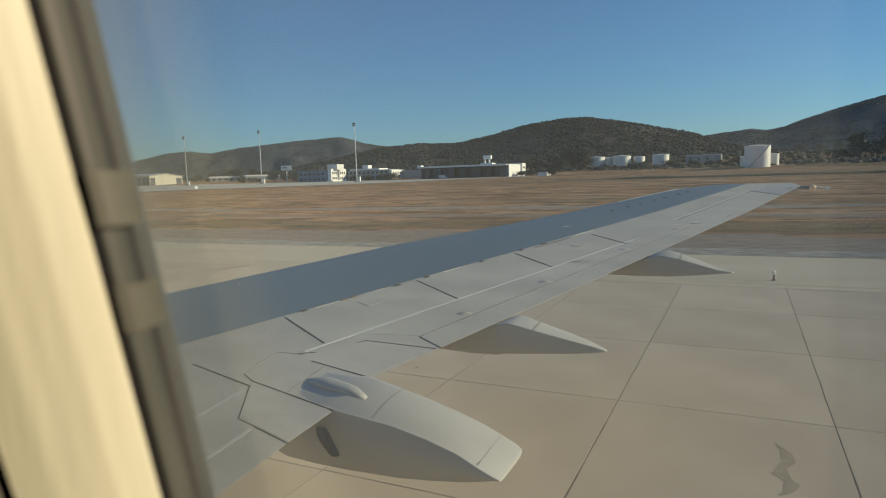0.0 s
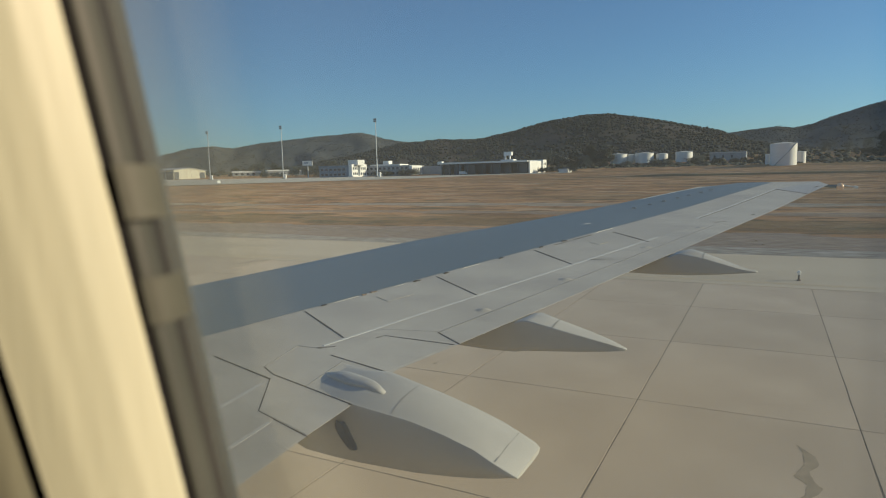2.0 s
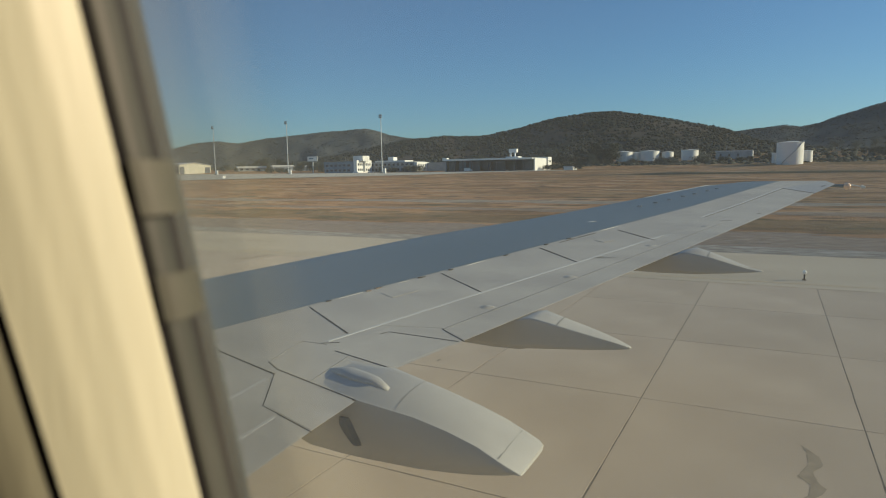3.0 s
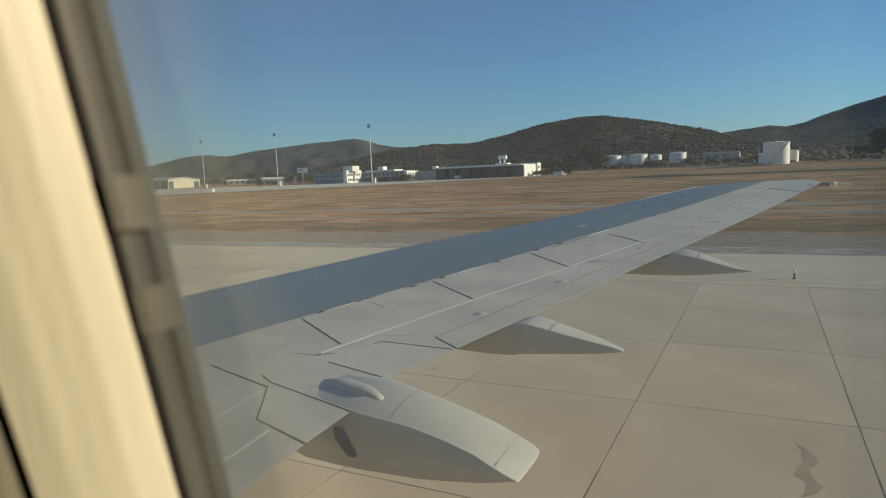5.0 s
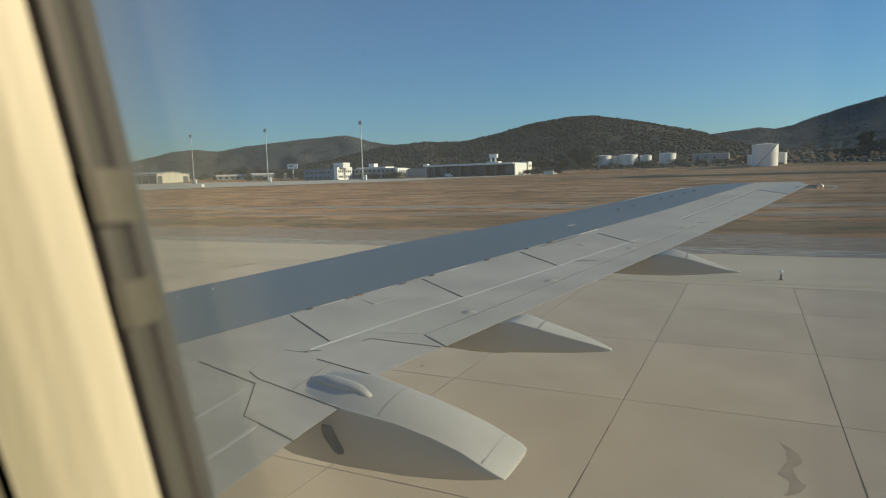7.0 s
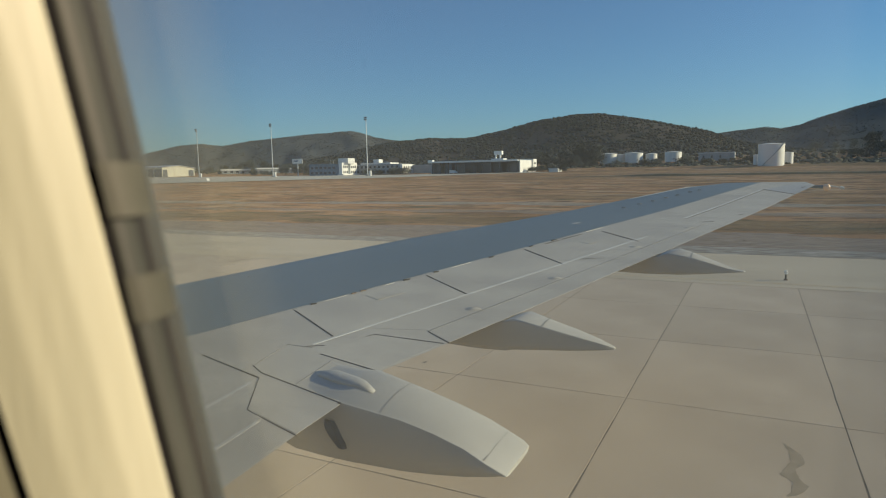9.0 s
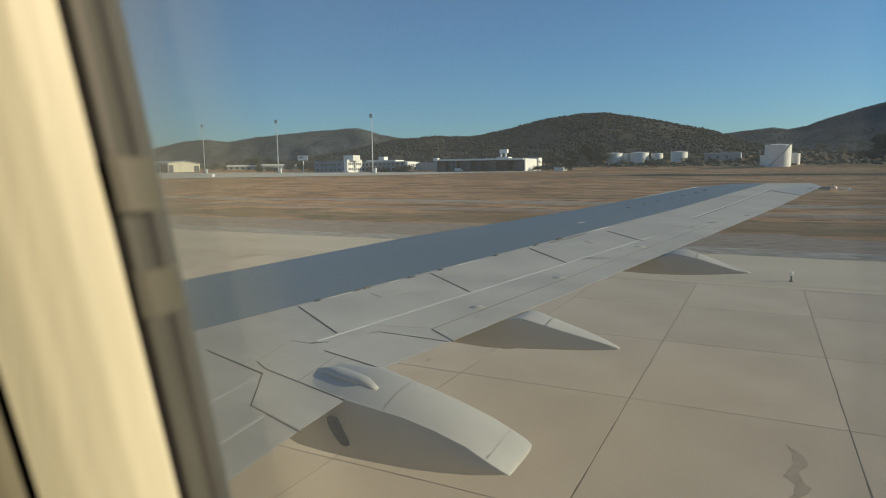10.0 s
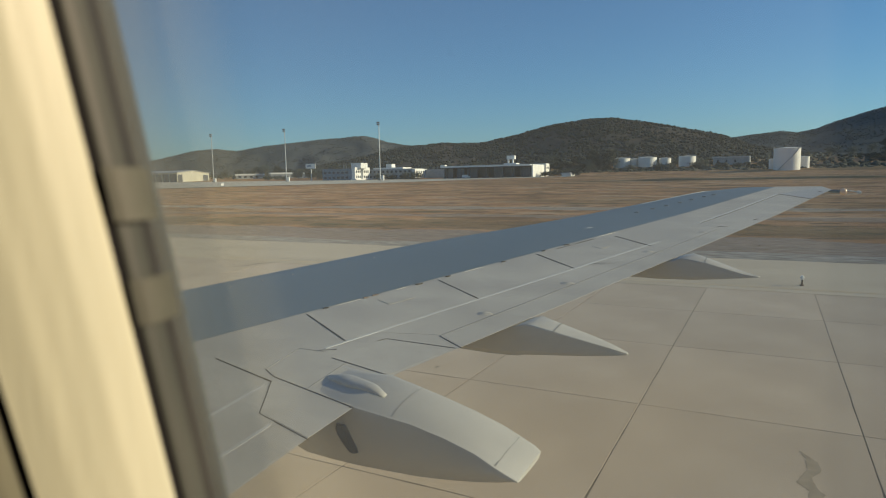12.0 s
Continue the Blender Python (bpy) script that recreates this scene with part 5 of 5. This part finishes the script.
stain("spot", [(-5.86, 10.74), (-5.85, 10.86)], 0.05, "small dark spot")


def tufts():
    """Dry grass tussocks on the verge, thinning out over the field."""
    rng = np.random.default_rng(3)
    n = 170000
    y = 31.0 + rng.gamma(1.25, 18.0, n)
    x = rng.uniform(-1.35, 0.42, n) * (y + 6)
    keep = [i for i in range(n) if y[i] < 150 and noise.noise((x[i] * 0.03, y[i] * 0.35, 2.0)) + 0.03 * min(y[i] - 40, 8) > rng.uniform(-0.35, 0.35)]
    x, y = x[keep], y[keep]
    n = len(x)
    z = np.array([rise(a, b) for a, b in zip(x, y)]) - 0.08
    h = rng.uniform(0.010, 0.030, n) * (1 + 0.012 * (y - 31))
    verts, faces = [], []
    for k in range(3):
        a = rng.uniform(0, 6.28, n)
        dx, dy, w = np.cos(a), np.sin(a), h * 0.6
        tri = np.stack([np.stack([x - dy * w, y + dx * w, z], 1), np.stack([x + dy * w, y - dx * w, z], 1), np.stack([x + dx * h * 0.6, y + dy * h * 0.6, z + h], 1)], 1)
        verts.append(tri.reshape(-1, 3))
    verts = np.concatenate(verts).tolist()
    faces = np.arange(len(verts)).reshape(-1, 3).tolist()
    tagged(put("dry_grass", mesh_of("dry_grass", verts, faces, M["straw"])), "short dry straw-coloured grass tufts", "grass", kind="stuff")
    places = []
    r2 = random.Random(8)
    for _ in range(130):
        yy = r2.choice((r2.gauss(47, 4), r2.gauss(62, 5), r2.uniform(34, 110)))
        xx = r2.uniform(-1.3, 0.5) * (yy + 5)
        q = r2.uniform(0.04, 0.09)
        places.append((xx, yy, rise(xx, yy) - 0.06 + q * 0.3, q))
    clumps("field_scrub", "small olive-brown weeds on the field", places, M["weeds"], 0.3, 0.5)
    stones = []
    for _ in range(2500):
        yy = 30.5 + abs(r2.gauss(0, 0.7))
        xx = r2.uniform(-55, 18)
        q = r2.uniform(0.008, 0.020) * (1 + 0.8 * max(0.0, noise.noise((xx * 0.3, 2, 0))))
        stones.append((xx, yy, -0.05 + q * 0.3, q))
    clumps("verge_gravel", "loose pale gravel along the pavement edge", stones, M["gravel"], 0.7, 0.3)["category"] = "gravel"


tufts()


# ---- slabs, piece by piece ----
def lay_slabs():
    g = 0.010
    # three slabs with slightly crumbled edges
    kinds = []
    for kind in range(3):
        rim = []
        for k in range(24):
            side, u = divmod(k, 6)
            e = g + 0.012 * noise.noise((k * 1.7, kind * 5.3, 0.4))
            ux, uy = g + (SLAB_X - 2 * g) * u / 6, g + (SLAB_Y - 2 * g) * u / 6
            e = g if u == 0 else e
            rim.append(((ux, e), (SLAB_X - e, uy), (SLAB_X - ux, SLAB_Y - e), (e, SLAB_Y - uy))[side])
        v = [(x, y, 0.0) for x, y in rim] + [(x, y, -0.1) for x, y in rim]
        kinds.append(mesh_of("slab", v, [tuple(range(24))] + [(k, k + 24, (k + 1) % 24 + 24, (k + 1) % 24) for k in range(24)], M["concrete"]))
    rng = random.Random(2)
    rest_v, rest_f = [], []
    for j in range(-3, 3):
        for i in range(-45, 30):
            x, y = X0 + i * SLAB_X, Y0 + j * SLAB_Y
            dz = rng.uniform(-0.0015, 0.0)
            if -15 <= i < 5 and y > 2:
                put("slab", rng.choice(kinds), ROAD, at=Matrix.Translation((x, y, dz)))
            else:
                n0 = len(rest_v)
                rest_v += [(x + g, y + g, dz), (x + SLAB_X - g, y + g, dz), (x + SLAB_X - g, y + SLAB_Y - g, dz), (x + g, y + SLAB_Y - g, dz)]
                rest_f.append((n0, n0 + 1, n0 + 2, n0 + 3))
    ob = put("slab_field", mesh_of("slab_field", rest_v, rest_f, M["concrete"]), ROAD, "further concrete slabs")
    ob["kind"] = "stuff"


lay_slabs()
